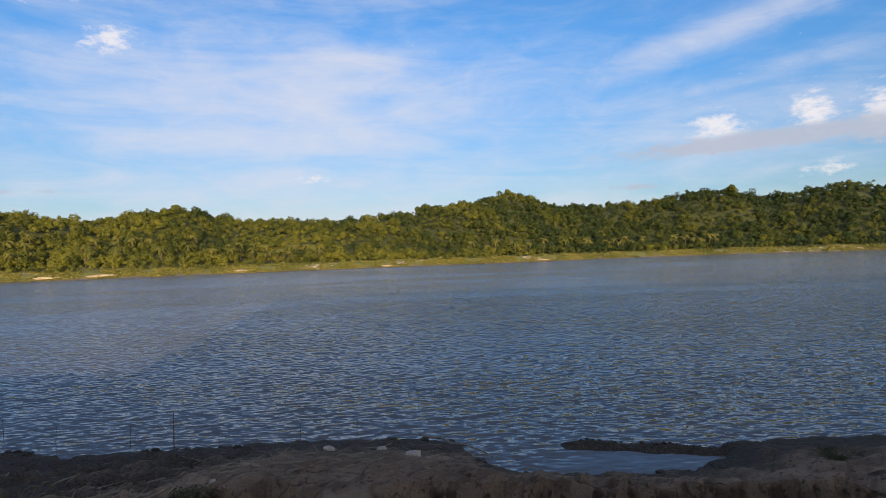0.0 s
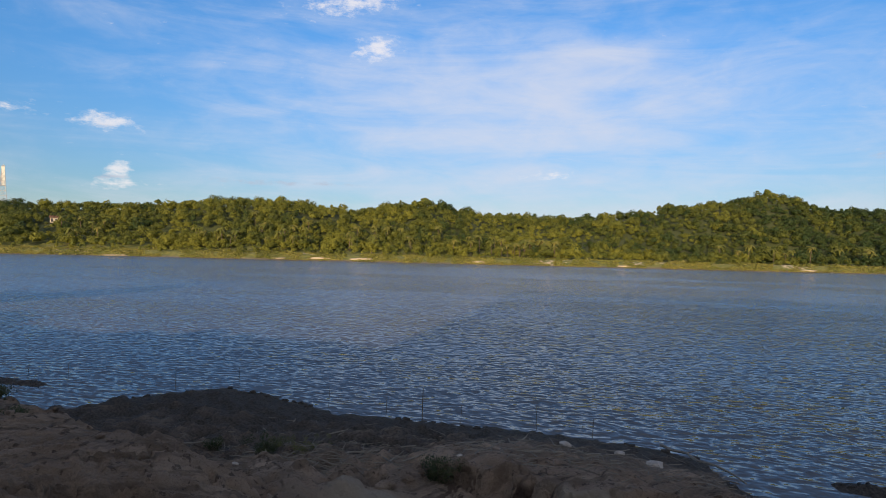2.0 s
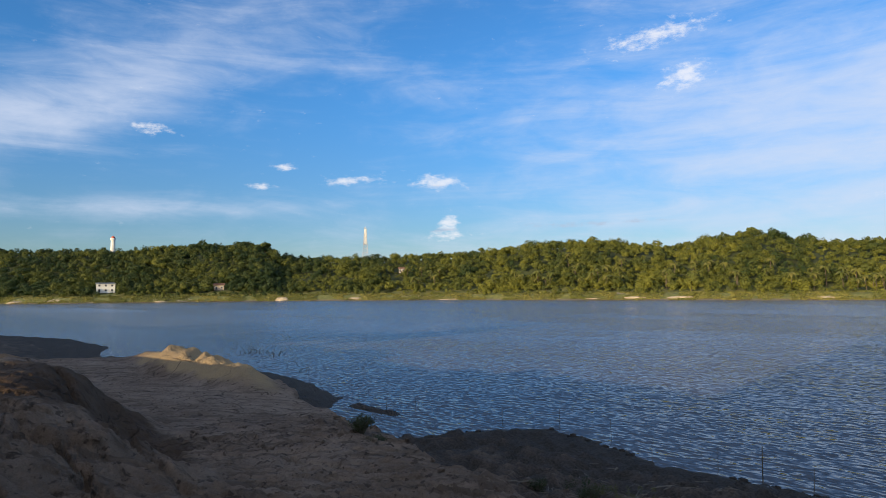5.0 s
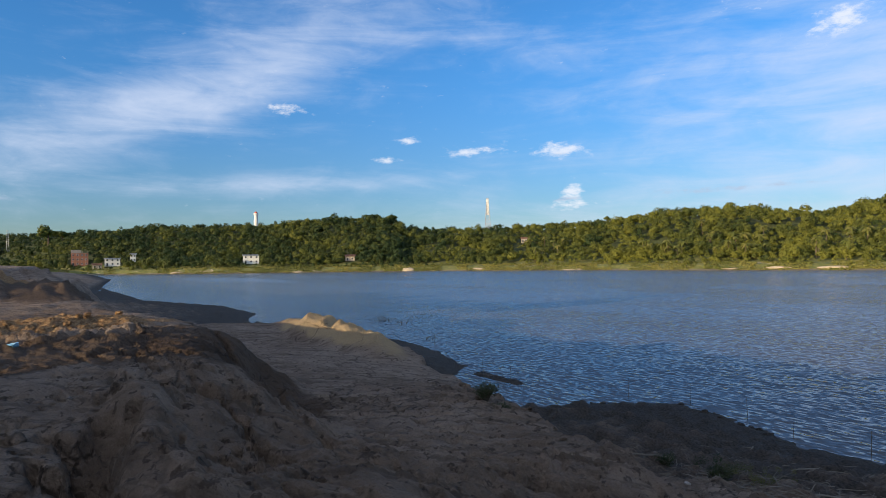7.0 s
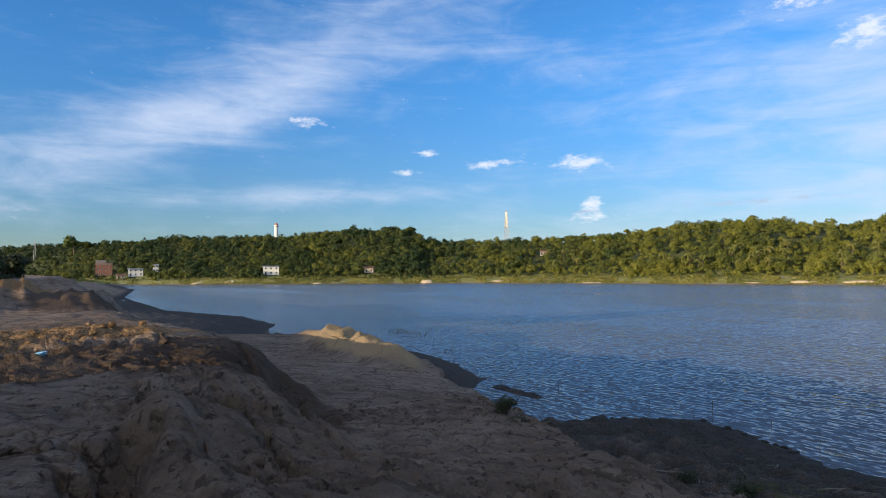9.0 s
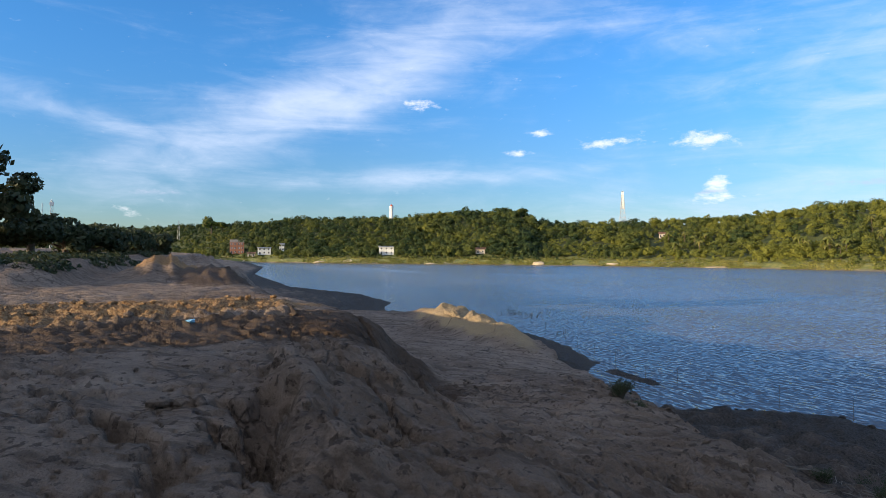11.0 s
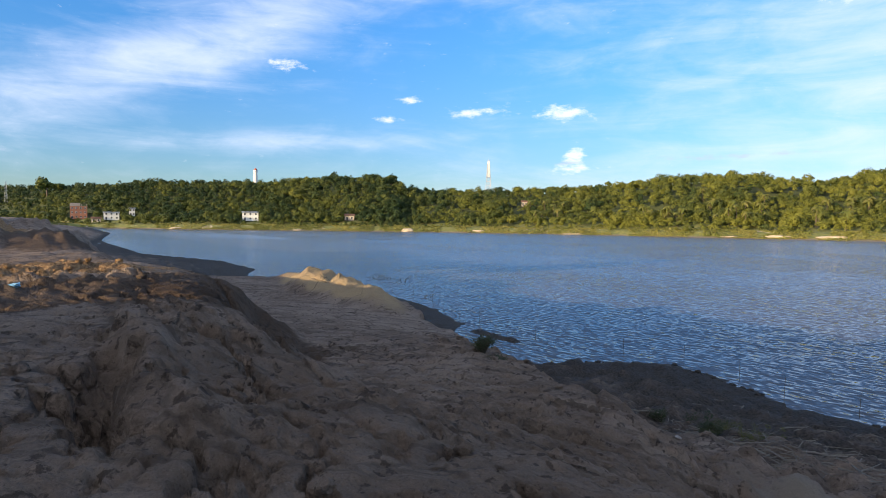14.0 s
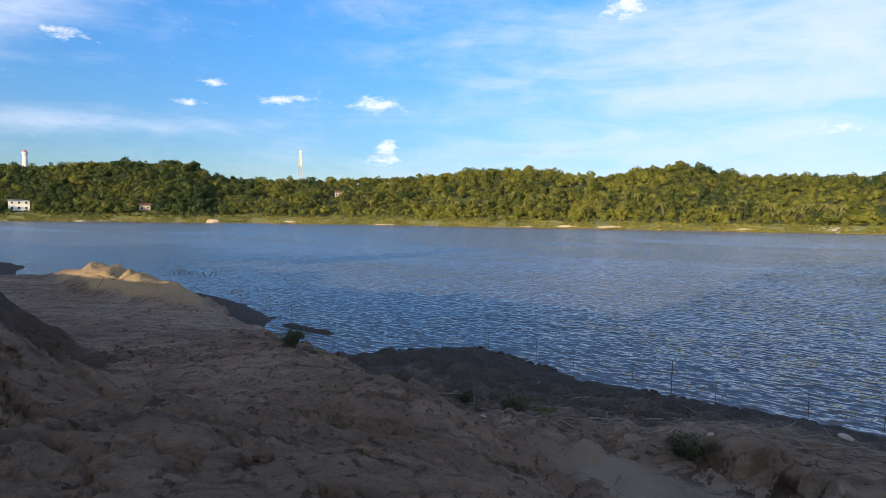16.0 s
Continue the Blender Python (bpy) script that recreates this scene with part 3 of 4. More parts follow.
HEAPS = [(-27.0, 9.2, 2.0, 1.0, 0.90), (-24.2, 9.3, 1.5, 0.95, 0.78), (-21.6, 9.2, 1.9, 0.75, 0.52), (-31.0, 9.6, 2.0, 0.7, 0.42),
         (-48.0, -4.2, 5.0, 2.6, 1.3), (-46.0, -0.6, 4.6, 2.8, 0.75), (-70, -3, 7, 4, 1.3), (-57, 2, 6, 3, 0.8)]


def build_near_bank():
    cx, cy = -0.7, -0.6
    bear = np.concatenate([np.linspace(-62, 122, 740), np.linspace(124, 296, 70)])
    radius = np.concatenate([[0.002], np.geomspace(0.6, 3, 30)[:-1], np.geomspace(3, 36, 320)[:-1], np.geomspace(36, 1500, 130)])
    b, r = np.meshgrid(np.radians(bear), radius, indexing="ij")
    x, y = cx - r * np.sin(b), cy + r * np.cos(b)
    z = near_height(x, y)
    nb, nr = b.shape
    i, j = np.meshgrid(np.arange(nb), np.arange(nr - 1), indexing="ij")
    i2 = (i + 1) % nb
    quads = np.stack([i * nr + j, i * nr + j + 1, i2 * nr + j + 1, i2 * nr + j], -1).reshape(-1, 4)
    verts = np.stack([x, y, z], -1).reshape(-1, 3)
    quads = quads[(verts[quads][:, :, 2].max(1) > -1.4)]
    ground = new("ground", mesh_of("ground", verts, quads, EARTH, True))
    return tagged(ground, "bare dug brown earth of the near river bank", "ground", kind="structure")


build_near_bank()
water = new("water", mesh_of("water", [(-4500, -4500, 0), (4500, -4500, 0), (4500, 4500, 0), (-4500, 4500, 0)], [(0, 1, 2, 3)], WATER))
tagged(water, "wide brown river with small wind ripples", "river", kind="structure")

# ---- the far bank ----
FAR_B = [-60, -45, -25, -8, 8, 20, 35, 50, 65, 78, 88, 96, 110]
FAR_R = [440, 400, 368, 306, 286, 280, 294, 332, 366, 396, 462, 600, 760]
CREST_B = [-60, -45, -38.7, -36.3, -33.3, -30.1, -28, -24.9, -22.1, -18.3, -13.4, -11.3, -9.3, -6.7, -2, 2.2, 6.8, 13.7, 17, 20, 25.8, 29.6, 32.7, 38,
           43.4, 50.4, 54, 58.7, 61.3, 62.1, 63.4, 67.9, 71.6, 75.7, 82.7, 86.5, 91.9, 98.1, 103.6, 115]
CREST_E = [4.2, 4.2, 4.1, 4.6, 4.1, 3.8, 4.6, 4.7, 4.05, 4.0, 4.05, 4.9, 5.45, 4.8, 4.35, 3.75, 3.5, 3.4, 4.05, 4.7, 3.65, 3.95, 4.3, 4.1,
           3.4, 3.2, 3.0, 3.1, 3.15, 3.9, 4.15, 4.1, 3.65, 3.4, 3.35, 2.9, 2.5, 2.1, 2.2, 2.2]
EYE_X, EYE_Y, EYE_Z, TREE = -0.7, -0.6, 6.15, 5.4


def far_height(b, r):
    """The height of the far bank at bearing b (degrees) and distance r."""
    shore = np.interp(b, FAR_B, FAR_R) + 5 * (fbm(b * 0.35, b * 0 + 3, 3, 5) - 0.5)
    deep = np.interp(b, [-60, 5, 20, 60, 90, 110], [170, 150, 120, 115, 140, 200])
    crest = shore + deep
    top = EYE_Z + np.tan(np.radians(np.interp(b, CREST_B, CREST_E))) * crest - TREE
    u = (r - shore) / deep
    bank = 2.9 * step(0.0, 14.0, r - shore) + np.clip((r - shore) / 12, -1, 0) * 1.5
    flat = np.interp(b, [-60, 2, 18, 60, 90], [0.30, 0.30, 0.14, 0.12, 0.14])
    rise = step(flat, 1.0, u) * 0.75 + 0.25 * np.clip((u - flat) / (1 - flat), 0, 1)
    lump = 5.0 * (fbm(b * 0.25, r * 0.02, 3, 9) - 0.5) * step(0.2, 0.5, u) * step(1.0, 0.8, u)
    z = bank + np.maximum(top - 2.6, 2) * rise + lump - 0.12 * np.maximum(0, r - crest)
    return np.where(r < shore, bank, np.maximum(z, -1.0)), shore, deep


def build_far_bank():
    b, r = np.meshgrid(np.linspace(-60, 112, 500), np.concatenate([np.linspace(-14, 40, 30), np.linspace(46, 330, 48)]), indexing="ij")
    shore = np.interp(b, FAR_B, FAR_R)
    r = shore + r
    z, _, _ = far_height(b, r)
    z = z + 0.5 * (fbm(b * 6, r * 0.25, 3, 15) - 0.5) * step(-2, 3, r - shore)
    x, y = EYE_X - r * np.sin(np.radians(b)), EYE_Y + r * np.cos(np.radians(b))
    nb, nr = b.shape
    i, j = np.meshgrid(np.arange(nb - 1), np.arange(nr - 1), indexing="ij")
    quads = np.stack([i * nr + j, i * nr + j + 1, (i + 1) * nr + j + 1, (i + 1) * nr + j], -1).reshape(-1, 4)
    ob = new("far_bank", mesh_of("far_bank", np.stack([x, y, z], -1).reshape(-1, 3), quads, FAR_GROUND, True))
    tagged(ob, "low far river bank with grass, sand and wooded hills", "river bank", kind="structure")


def leaf_crown(rng, count, leaf, squash=0.8, bottom=-0.5, corners=4):
    """A crown of radius 1: small leaf clumps over a lumpy shell. Verts (4 n, 3)."""
    lobes = rng.normal(size=(6, 3))
    lobes /= np.linalg.norm(lobes, axis=1)[:, None]
    d = rng.normal(size=(count * 2, 3))
    d /= np.linalg.norm(d, axis=1)[:, None]
    d = d[d[:, 2] > bottom][:count]
    bulge = 0.72 + 0.38 * np.max(np.clip(d @ lobes.T, 0, 1) ** 6, 1) + rng.normal(size=len(d)) * 0.07
    c = d * (bulge * (1 - 0.35 * rng.random(len(d)) ** 3))[:, None] * (1, 1, squash)
    nrm = d + rng.normal(size=d.shape) * (0.55 if corners == 4 else 0.28)
    nrm /= np.linalg.norm(nrm, axis=1)[:, None]
    a = np.cross(nrm, rng.normal(size=d.shape))
    a /= np.linalg.norm(a, axis=1)[:, None]
    e = np.cross(nrm, a)
    s = leaf * (0.6 + 0.8 * rng.random((len(d), 1)))
    q = np.stack([c - a * s, c - e * s * 0.6, c + a * s, c + e * s * 0.6] if corners == 4 else [c - a * s, c + a * s - e * s * 0.7, c + a * s * 0.6 + e * s], 1)
    return q.reshape(-1, 3)


# bearing, distance behind the shore, width, depth, height, walls, roof
HOUSES = [(88.2, 24, 10.5, 8, 9.0, "red", "unfinished two storey house of bare red brick"), (85.9, 20, 9.5, 7, 5.2, "white", "low white house with a grey tin roof"),
          (84.4, 30, 3.6, 3.6, 5.5, "white", "small white block house among trees"), (75.05, 22, 10.0, 7, 5.6, "white", "white riverside house with a flat roof"),
          (66.4, 17, 6.0, 5, 3.2, "hut", "small pale hut with a rusty tin roof"), (50.4, 52, 3.6, 3.4, 2.8, "hut", "small hut with a rusty roof on the wooded slope"),
          (87.0, 14, 5.5, 4, 3.0, "hut", "low shed with a rusty tin roof by the water")]


def spot(b, off):
    """A place on the far bank: bearing and metres behind the shore."""
    _, shore, _ = far_height(np.array([float(b)]), np.array([400.0]))
    r = float(shore[0]) + off
    z = float(far_height(np.array([float(b)]), np.array([r]))[0][0])
    a = math.radians(b)
    return EYE_X - r * math.sin(a), EYE_Y + r * math.cos(a), z


HOUSE_FLOORS = (5.8, 5.4, 8.0, 5.6, 6.4, 16.5, 3.6)


def house_place(row, floor):
    """How far behind the shore the ground is high enough for the house."""
    off = row[1]
    while spot(row[0], off)[2] < floor and off < 90:
        off += 1.0
    return off


HOUSE_OFF = [house_place(row, floor) for row, floor in zip(HOUSES, HOUSE_FLOORS)]


def clear_of_houses(b, off):
    """Whether a tree there would neither stand in a house nor hide it from the river."""
    return all(abs(b - h[0]) > math.degrees((h[2] * 0.5 + 1.2) / 400) or off > o + h[3] * 0.5 + 2.5 or off < o - h[3] * 0.5 - 9 for h, o in zip(HOUSES, HOUSE_OFF))


def build_far_forest():
    rng = np.random.default_rng(4)
    shapes = (0.7, 0.8, 0.95, 1.15, 0.8, 0.65, 1.0, 0.9, 1.3, 0.75)
    low = [leaf_crown(rng, 84, 0.20, q, -0.45, 3) for q in shapes]
    full = [leaf_crown(rng, 205, 0.13, q, -0.6, 3) for q in shapes]
    count = 22000
    bs, us = np.concatenate([rng.uniform(-48, 108, count - 6500), rng.uniform(60, 108, 4300), rng.uniform(-48, -5, 2200)]), rng.random(count)
    _, shores, deeps = far_height(bs, np.full(count, 400.0))
    offs = 9 + us * (deeps * 1.1 - 4)
    rs = shores + offs
    grounds = far_height(bs, rs)[0]
    size_map = fbm(bs * 1.1, offs * 0.06, 3, 19)
    # kinds of wood: dark broadleaf stands, and paler scrub and palms on the open slopes, with hillside shade put into
    # the tone
    stand = np.interp(bs, [-48, -12, -2, 8, 46, 56, 60, 61.5, 64, 69.5, 71, 76, 84, 108], [0.06, 0.12, 0.32, 0.54, 0.58, 0.42, 0.30, 0.04, 0.14, 0.20, 0.32, 0.22, 0.10, 0.06])
    stand = stand + 1.2 * (fbm(bs * 0.55, offs * 0.035, 3, 119) - 0.5) + np.interp(offs, [15, 45], [0.14, 0.0]) - np.interp(offs, [90, 140], [0.0, 0.10])
    verts, tints = [], []
    for b, off, r, z, m, kind in zip(bs, offs, rs, grounds, size_map, stand):
        if (off < 20 and rng.random() < 0.8) or not clear_of_houses(b, off):
            continue
        size = float(np.clip(rng.lognormal(0.50, 0.30) * (0.45 + 1.05 * m), 0.85, 3.8)) * (0.6 if off < 22 else 1.0)
        tall = size * rng.uniform(0.6, 1.0) + rng.uniform(0.2, 1.7)
        if rng.random() < 0.018:
            tall, size = tall + rng.uniform(1.5, 3.5), size * 0.75
        tall *= 0.6 if off < 22 else 1.0
        t = rng.uniform(0, 6.283)
        v = (full if size > 1.75 else low)[rng.integers(len(shapes))] * size
        c, s = math.cos(t), math.sin(t)
        v = v @ np.array([[c, s, 0], [-s, c, 0], [0, 0, 1]])
        bb = math.radians(b)
        verts.append(v + (EYE_X - r * math.sin(bb), EYE_Y + r * math.cos(bb), z + tall))
        tints.append(np.full(len(v), float(np.clip(kind + rng.normal() * 0.20, 0, 1)), np.float32))
    v = np.concatenate(verts)
    me = mesh_of("far_forest", v, np.arange(len(v)).reshape(-1, 3), FOREST)
    me.attributes.new("tint", "FLOAT", "POINT").data.foreach_set("value", np.concatenate(tints))
    tagged(new("far_forest", me), "dense green tropical woods covering the far hills", "forest", kind="stuff")


build_far_bank()
build_far_forest()


def build_bank_grass():
    rng = np.random.default_rng(8)
    count = 15000
    bs, offs = rng.uniform(-45, 100, count), 1.2 + 19 * rng.random(count) ** 1.1
    rs = far_height(bs, np.full(count, 400.0))[1] + offs
    zs = far_height(bs, rs)[0]
    keep = lattice_noise(bs * 1.3, offs * 0.1, 77) > 0.30
    tufts = [leaf_crown(rng, 14, 0.28, 0.9, -0.1) for _ in range(12)]
    verts = []
    for b, r, z in zip(np.radians(bs[keep]), rs[keep], zs[keep]):
        size = rng.uniform(0.3, 1.0) * (1.6 if rng.random() < 0.06 else 1.0)
        verts.append(tufts[rng.integers(12)] * (size * 1.4, size * 1.4, size) + (EYE_X - r * math.sin(b), EYE_Y + r * math.cos(b), z + 0.1))
    v = np.concatenate(verts)
    ob = new("bank_grass", mesh_of("bank_grass", v, np.arange(len(v)).reshape(-1, 4), GRASS))
    tagged(ob, "yellow green reeds and grass along the far shore", "grass", kind="stuff")


def coconut_palm():
    rng = random.Random(12)
    palm = new("coconut_palm")
    bm = bmesh.new()
    pts = [(0.5 * (t * t), 0.1 * t, 9.5 * t) for t in np.linspace(0, 1, 7)]
    tube(bm, pts, [0.26, 0.19, 0.17, 0.16, 0.15, 0.14, 0.13], 7)
    part("trunk", bm, BARK, palm, "slender grey palm trunk")
    bm = bmesh.new()
    top = Vector(pts[-1])
    for k in range(17):
        a, lift, long = k * 2.4 + rng.uniform(-0.2, 0.2), rng.uniform(-0.5, 1.1), rng.uniform(2.9, 3.9)
        out, side = Vector((math.cos(a), math.sin(a), 0)), Vector((-math.sin(a), math.cos(a), 0))
        last = None
        for i in range(6):
            t = i / 5
            c = top + out * long * t * (1 - 0.15 * t) + Vector((0, 0, long * (lift * t * 0.6 - 0.75 * t * t)))
            w = 0.55 * math.sin(math.pi * min(1, 0.12 + t * 0.86)) + 0.05
            row = [bm.verts.new(c + side * w - Vector((0, 0, w * 0.6))), bm.verts.new(c), bm.verts.new(c - side * w - Vector((0, 0, w * 0.6)))]
            if last:
                bm.faces.new((last[0], last[1], row[1], row[0]))
                bm.faces.new((last[1], last[2], row[2], row[1]))
            last = row
    part("crown", bm, LEAF_PALM, palm)
    tagged(palm, "tall coconut palm with arching fronds on the far bank", "palm tree", "palms on the far bank")
    return palm


def build_palms():
    rng = random.Random(5)
    first, n = coconut_palm(), 0
    for b0, b1, o0, o1, count in ((8, 16, 16, 50, 34), (36.5, 40, 26, 40, 11), (-27, -14, 24, 60, 34), (-13, -5, 18, 45, 10), (30, 36, 24, 70, 14), (44, 50, 20, 60, 8), (17, 28, 22, 60, 16)):
        for _ in range(count):
            x, y, z = spot(rng.uniform(b0, b1), rng.uniform(o0, o1))
            s = rng.uniform(0.6, 0.98)
            m = pose(x, y, z - 0.2, rng.uniform(-5, 5), rng.uniform(-5, 5), rng.uniform(0, 360))
            if n:
                ob = copy_thing(first, m)
            else:
                ob = first
                ob.matrix_basis = m
            ob.scale = (s, s, s)
            n += 1


def build_house(b, off, w, d, h, look_of, label):
    x, y, z = spot(b, off)
    house = new("house")
    house.matrix_basis = pose(x, y, z - 0.3, 0, 0, b)
    wall = {"red": BRICK_RED, "white": WHITEWASH, "hut": HUT_WALL}[look_of]
    bm = bmesh.new()
    box(bm, -w / 2, -d / 2, 0, w / 2, d / 2, h, 0.05)
    part("wall", bm, wall, house)
    bm = bmesh.new()
    if look_of == "red":
        box(bm, -w / 2 - 0.2, -d / 2 - 0.2, h, w / 2 + 0.2, d / 2 + 0.2, h + 0.25, 0.03)
        for px in (-w / 2 + 0.3, -w / 6, w / 6, w / 2 - 0.3):
            box(bm, px - 0.18, -d / 2, h + 0.25, px + 0.18, -d / 2 + 0.36, h + 1.5, 0.02)
        box(bm, -w / 2, d / 2 - 0.3, h + 0.25, w * 0.1, d / 2, h + 2.4, 0.02)
    else:
        up = 1.1 if look_of == "hut" else 0.7
        vs = [bm.verts.new(p) for p in ((-w / 2 - 0.5, -d / 2 - 0.6, h - 0.1), (w / 2 + 0.5, -d / 2 - 0.6, h - 0.1), (w / 2 + 0.5, 0, h + up), (-w / 2 - 0.5, 0, h + up),
                                        (w / 2 + 0.5, d / 2 + 0.6, h - 0.1), (-w / 2 - 0.5, d / 2 + 0.6, h - 0.1))]
        faces = [bm.faces.new((vs[0], vs[1], vs[2], vs[3])), bm.faces.new((vs[3], vs[2], vs[4], vs[5]))]
        bmesh.ops.solidify(bm, geom=faces, thickness=0.12)
    part("roof", bm, {"red": STONE, "white": GREY_TIN, "hut": TIN}[look_of], house)
    storeys = max(1, round(h / 3.2))
    for s in range(storeys):
        for k in range(max(2, int(w / 2.6))):
            cx = -w / 2 + (k + 0.5) * w / max(2, int(w / 2.6))
            low = 0.3 if (s == 0 and k == 0) else s * h / storeys + 1.1
            tall = 2.1 if (s == 0 and k == 0) else 1.25
            bm = bmesh.new()
            box(bm, cx - 0.6, -d / 2 - 0.06, low, cx + 0.6, -d / 2 + 0.1, low + tall, 0.01)
            frame_part = part("door" if tall > 2 else "window", bm, WHITEWASH, house)
            bm = bmesh.new()
            box(bm, cx - 0.5, -d / 2 - 0.09, low + 0.1, cx + 0.5, -d / 2 - 0.063, low + tall - 0.1)
            part("pane", bm, DARK_GLASS, frame_part)
    tagged(house, label, "house")


def build_lattice_mast(b, r, z0, z1, foot, head, panel_from, label, bars=0.18, solid=STEEL):
    a = math.radians(b)
    mast = new("lattice_tower")
    mast.matrix_basis = pose(EYE_X - r * math.sin(a), EYE_Y + r * math.cos(a), z0, 0, 0, b)
    h = z1 - z0
    corner = [(-1, -1), (1, -1), (1, 1), (-1, 1)]

    def at(k, t):
        w = (foot + (head - foot) * t) / 2
        return Vector((corner[k % 4][0] * w, corner[k % 4][1] * w, h * t))

    for k in range(4):
        bm = bmesh.new()
        tube(bm, [at(k, 0), at(k, 1)], [bars, bars * 0.7], 5)
        part("leg", bm, solid, mast)
    levels = 9
    bm = bmesh.new()
    for i in range(levels):
        for k in range(4):
            tube(bm, [at(k, i / levels), at(k + 1, (i + 1) / levels)], [bars * 0.6] * 2, 4)
            tube(bm, [at(k, (i + 1) / levels), at(k + 1, (i + 1) / levels)], [bars * 0.6] * 2, 4)
    part("bracing", bm, solid, mast)
    if panel_from < 1:
        bm = bmesh.new()
        w = head * 0.5 + 0.35
        box(bm, -w, -w, h * panel_from, w, w, h * 0.97, 0.1)
        tube(bm, [(0, 0, h * 0.97), (0, 0, h * 1.04)], [0.15, 0.05], 5)
        part("antenna_panel", bm, WHITEWASH, mast, "white antenna panels round the mast head")
    tagged(mast, label, "tower")


def build_monument():
    x, y, _ = spot(74.6, 150)
    z = 31.0
    tower = new("monument_tower")
    tower.matrix_basis = pose(x, y, z, 0, 0, 74.6)
    r = math.hypot(x - EYE_X, y - EYE_Y)
    h = EYE_Z + math.tan(radians(4.55)) * r - z
    bm = bmesh.new()
    tube(bm, [(0, 0, 0), (0, 0, h * 0.5), (0, 0, h * 0.82), (0, 0, h * 0.83), (0, 0, h * 0.9)], [2.1, 1.75, 1.5, 2.0, 2.0], 12)
    part("shaft", bm, WHITEWASH, tower)
    bm = bmesh.new()
    tube(bm, [(0, 0, h * 0.9), (0, 0, h * 0.95), (0, 0, h)], [1.3, 1.2, 0.3], 10)
    part("lantern", bm, PAINT_RED, tower, "small reddish cap")
    tagged(tower, "white tapered tower rising above the wooded ridge", "tower")


build_bank_grass()
build_palms()
for row, off in zip(HOUSES, HOUSE_OFF):
    build_house(row[0], off, *row[2:])
build_lattice_mast(53.7, 575, 28, EYE_Z + math.tan(radians(5.6)) * 575, 6.0, 1.6, 0.55, "tall lattice radio tower with white antenna panels", 0.28)
build_lattice_mast(102.1, 330, 8, EYE_Z + math.tan(radians(4.1)) * 330, 1.3, 1.0, 0.9, "slim lattice mast behind the trees", 0.12)
build_lattice_mast(102.7, 360, 8, EYE_Z + math.tan(radians(3.9)) * 360, 0.6, 0.4, 1.0, "thin guyed mast behind the trees", 0.10)
build_lattice_mast(92.9, 640, 8, EYE_Z + math.tan(radians(2.75)) * 640, 2.6, 0.8, 1.0, "grey lattice power pylon on the ridge", 0.14)
build_monument()


def build_ridge_tree(b, r, top, wide, seed):
    """A single large tree that stands out on the skyline."""
    rng = np.random.default_rng(seed)
    a = math.radians(b)
    z = float(far_height(np.array([b]), np.array([r]))[0][0])
    tall = EYE_Z + math.tan(radians(top)) * r - z
    tree = new("ridge_tree")
    tree.matrix_basis = pose(EYE_X - r * math.sin(a), EYE_Y + r * math.cos(a), z - 0.2)
    bm = bmesh.new()
    tube(bm, [(0, 0, 0), (0.3, 0, tall * 0.4), (0, 0.2, tall * 0.8)], [0.7, 0.5, 0.2], 8)
    part("trunk", bm, BARK, tree)
    v = np.concatenate([leaf_crown(rng, 160, 0.2, 0.75, -0.8, 3) * wide * rng.uniform(0.45, 0.65) + (rng.uniform(-0.6, 0.6) * wide, rng.uniform(-0.6, 0.6) * wide, tall - wide * rng.uniform(0.4, 1.1)) for _ in range(7)])
    ob = new("crown", mesh_of("crown", v, np.arange(len(v)).reshape(-1, 3), LEAF_FAR))
    ob.parent = tree
    tagged(tree, "large round tree standing above the wooded skyline", "tree", "trees on the skyline")


for row in ((90.3, 600, 3.2, 7.0, 51), (89.4, 600, 2.9, 5.0, 52), (20.0, 398, 4.85, 3.4, 53), (-9.3, 462, 5.6, 3.6, 54), (-28.2, 515, 4.9, 4.2, 55), (62.6, 470, 4.3, 4.0, 56), (43.0, 430, 3.75, 2.4, 57)):
    build_ridge_tree(*row)


def build_landing(b, off, wide, tall):
    x, y, z = spot(b, off)
    bm = bmesh.new()
    bmesh.ops.create_icosphere(bm, subdivisions=3, radius=1.0)
    for v in bm.verts:
        v.co *= 1 + 0.35 * noise.noise(v.co * 1.6 + Vector((b, 0, 0)))
        v.co = Vector((v.co.x * wide / 2, v.co.y * 1.8, v.co.z * tall * 0.6))
    me = bpy.data.meshes.new("sand_slump")
    bm.to_mesh(me)
    bm.free()
    me.materials.append(PALE_SAND)
    ob = new("sand_slump", me)
    ob.matrix_basis = pose(x, y, z, 0, 0, b)
    tagged(ob, "pale slump of bare sand on the far bank", "sand", "bare sand on the far bank")


PALE_SAND = plain("pale_bank_sand", (0.44, 0.35, 0.23), 0.95, grain=0.5)
for row in ((61.1, 4, 7, 2.6), (54.6, 5, 9, 1.3), (29.5, 5, 12, 1.2), (25.7, 5, 11, 1.6), (33.0, 4, 7, 0.8), (46, 3, 10, 0.8), (15, 5, 6, 1.2), (2, 4, 8, 0.9), (-12, 4, 9, 1.0), (81, 4, 9, 1.4), (71, 3, 6, 0.9)):
    build_landing(*row)


# ---- near things ----
def ground_at(x, y):
    return float(near_height(np.array([x]), np.array([y]))[0])


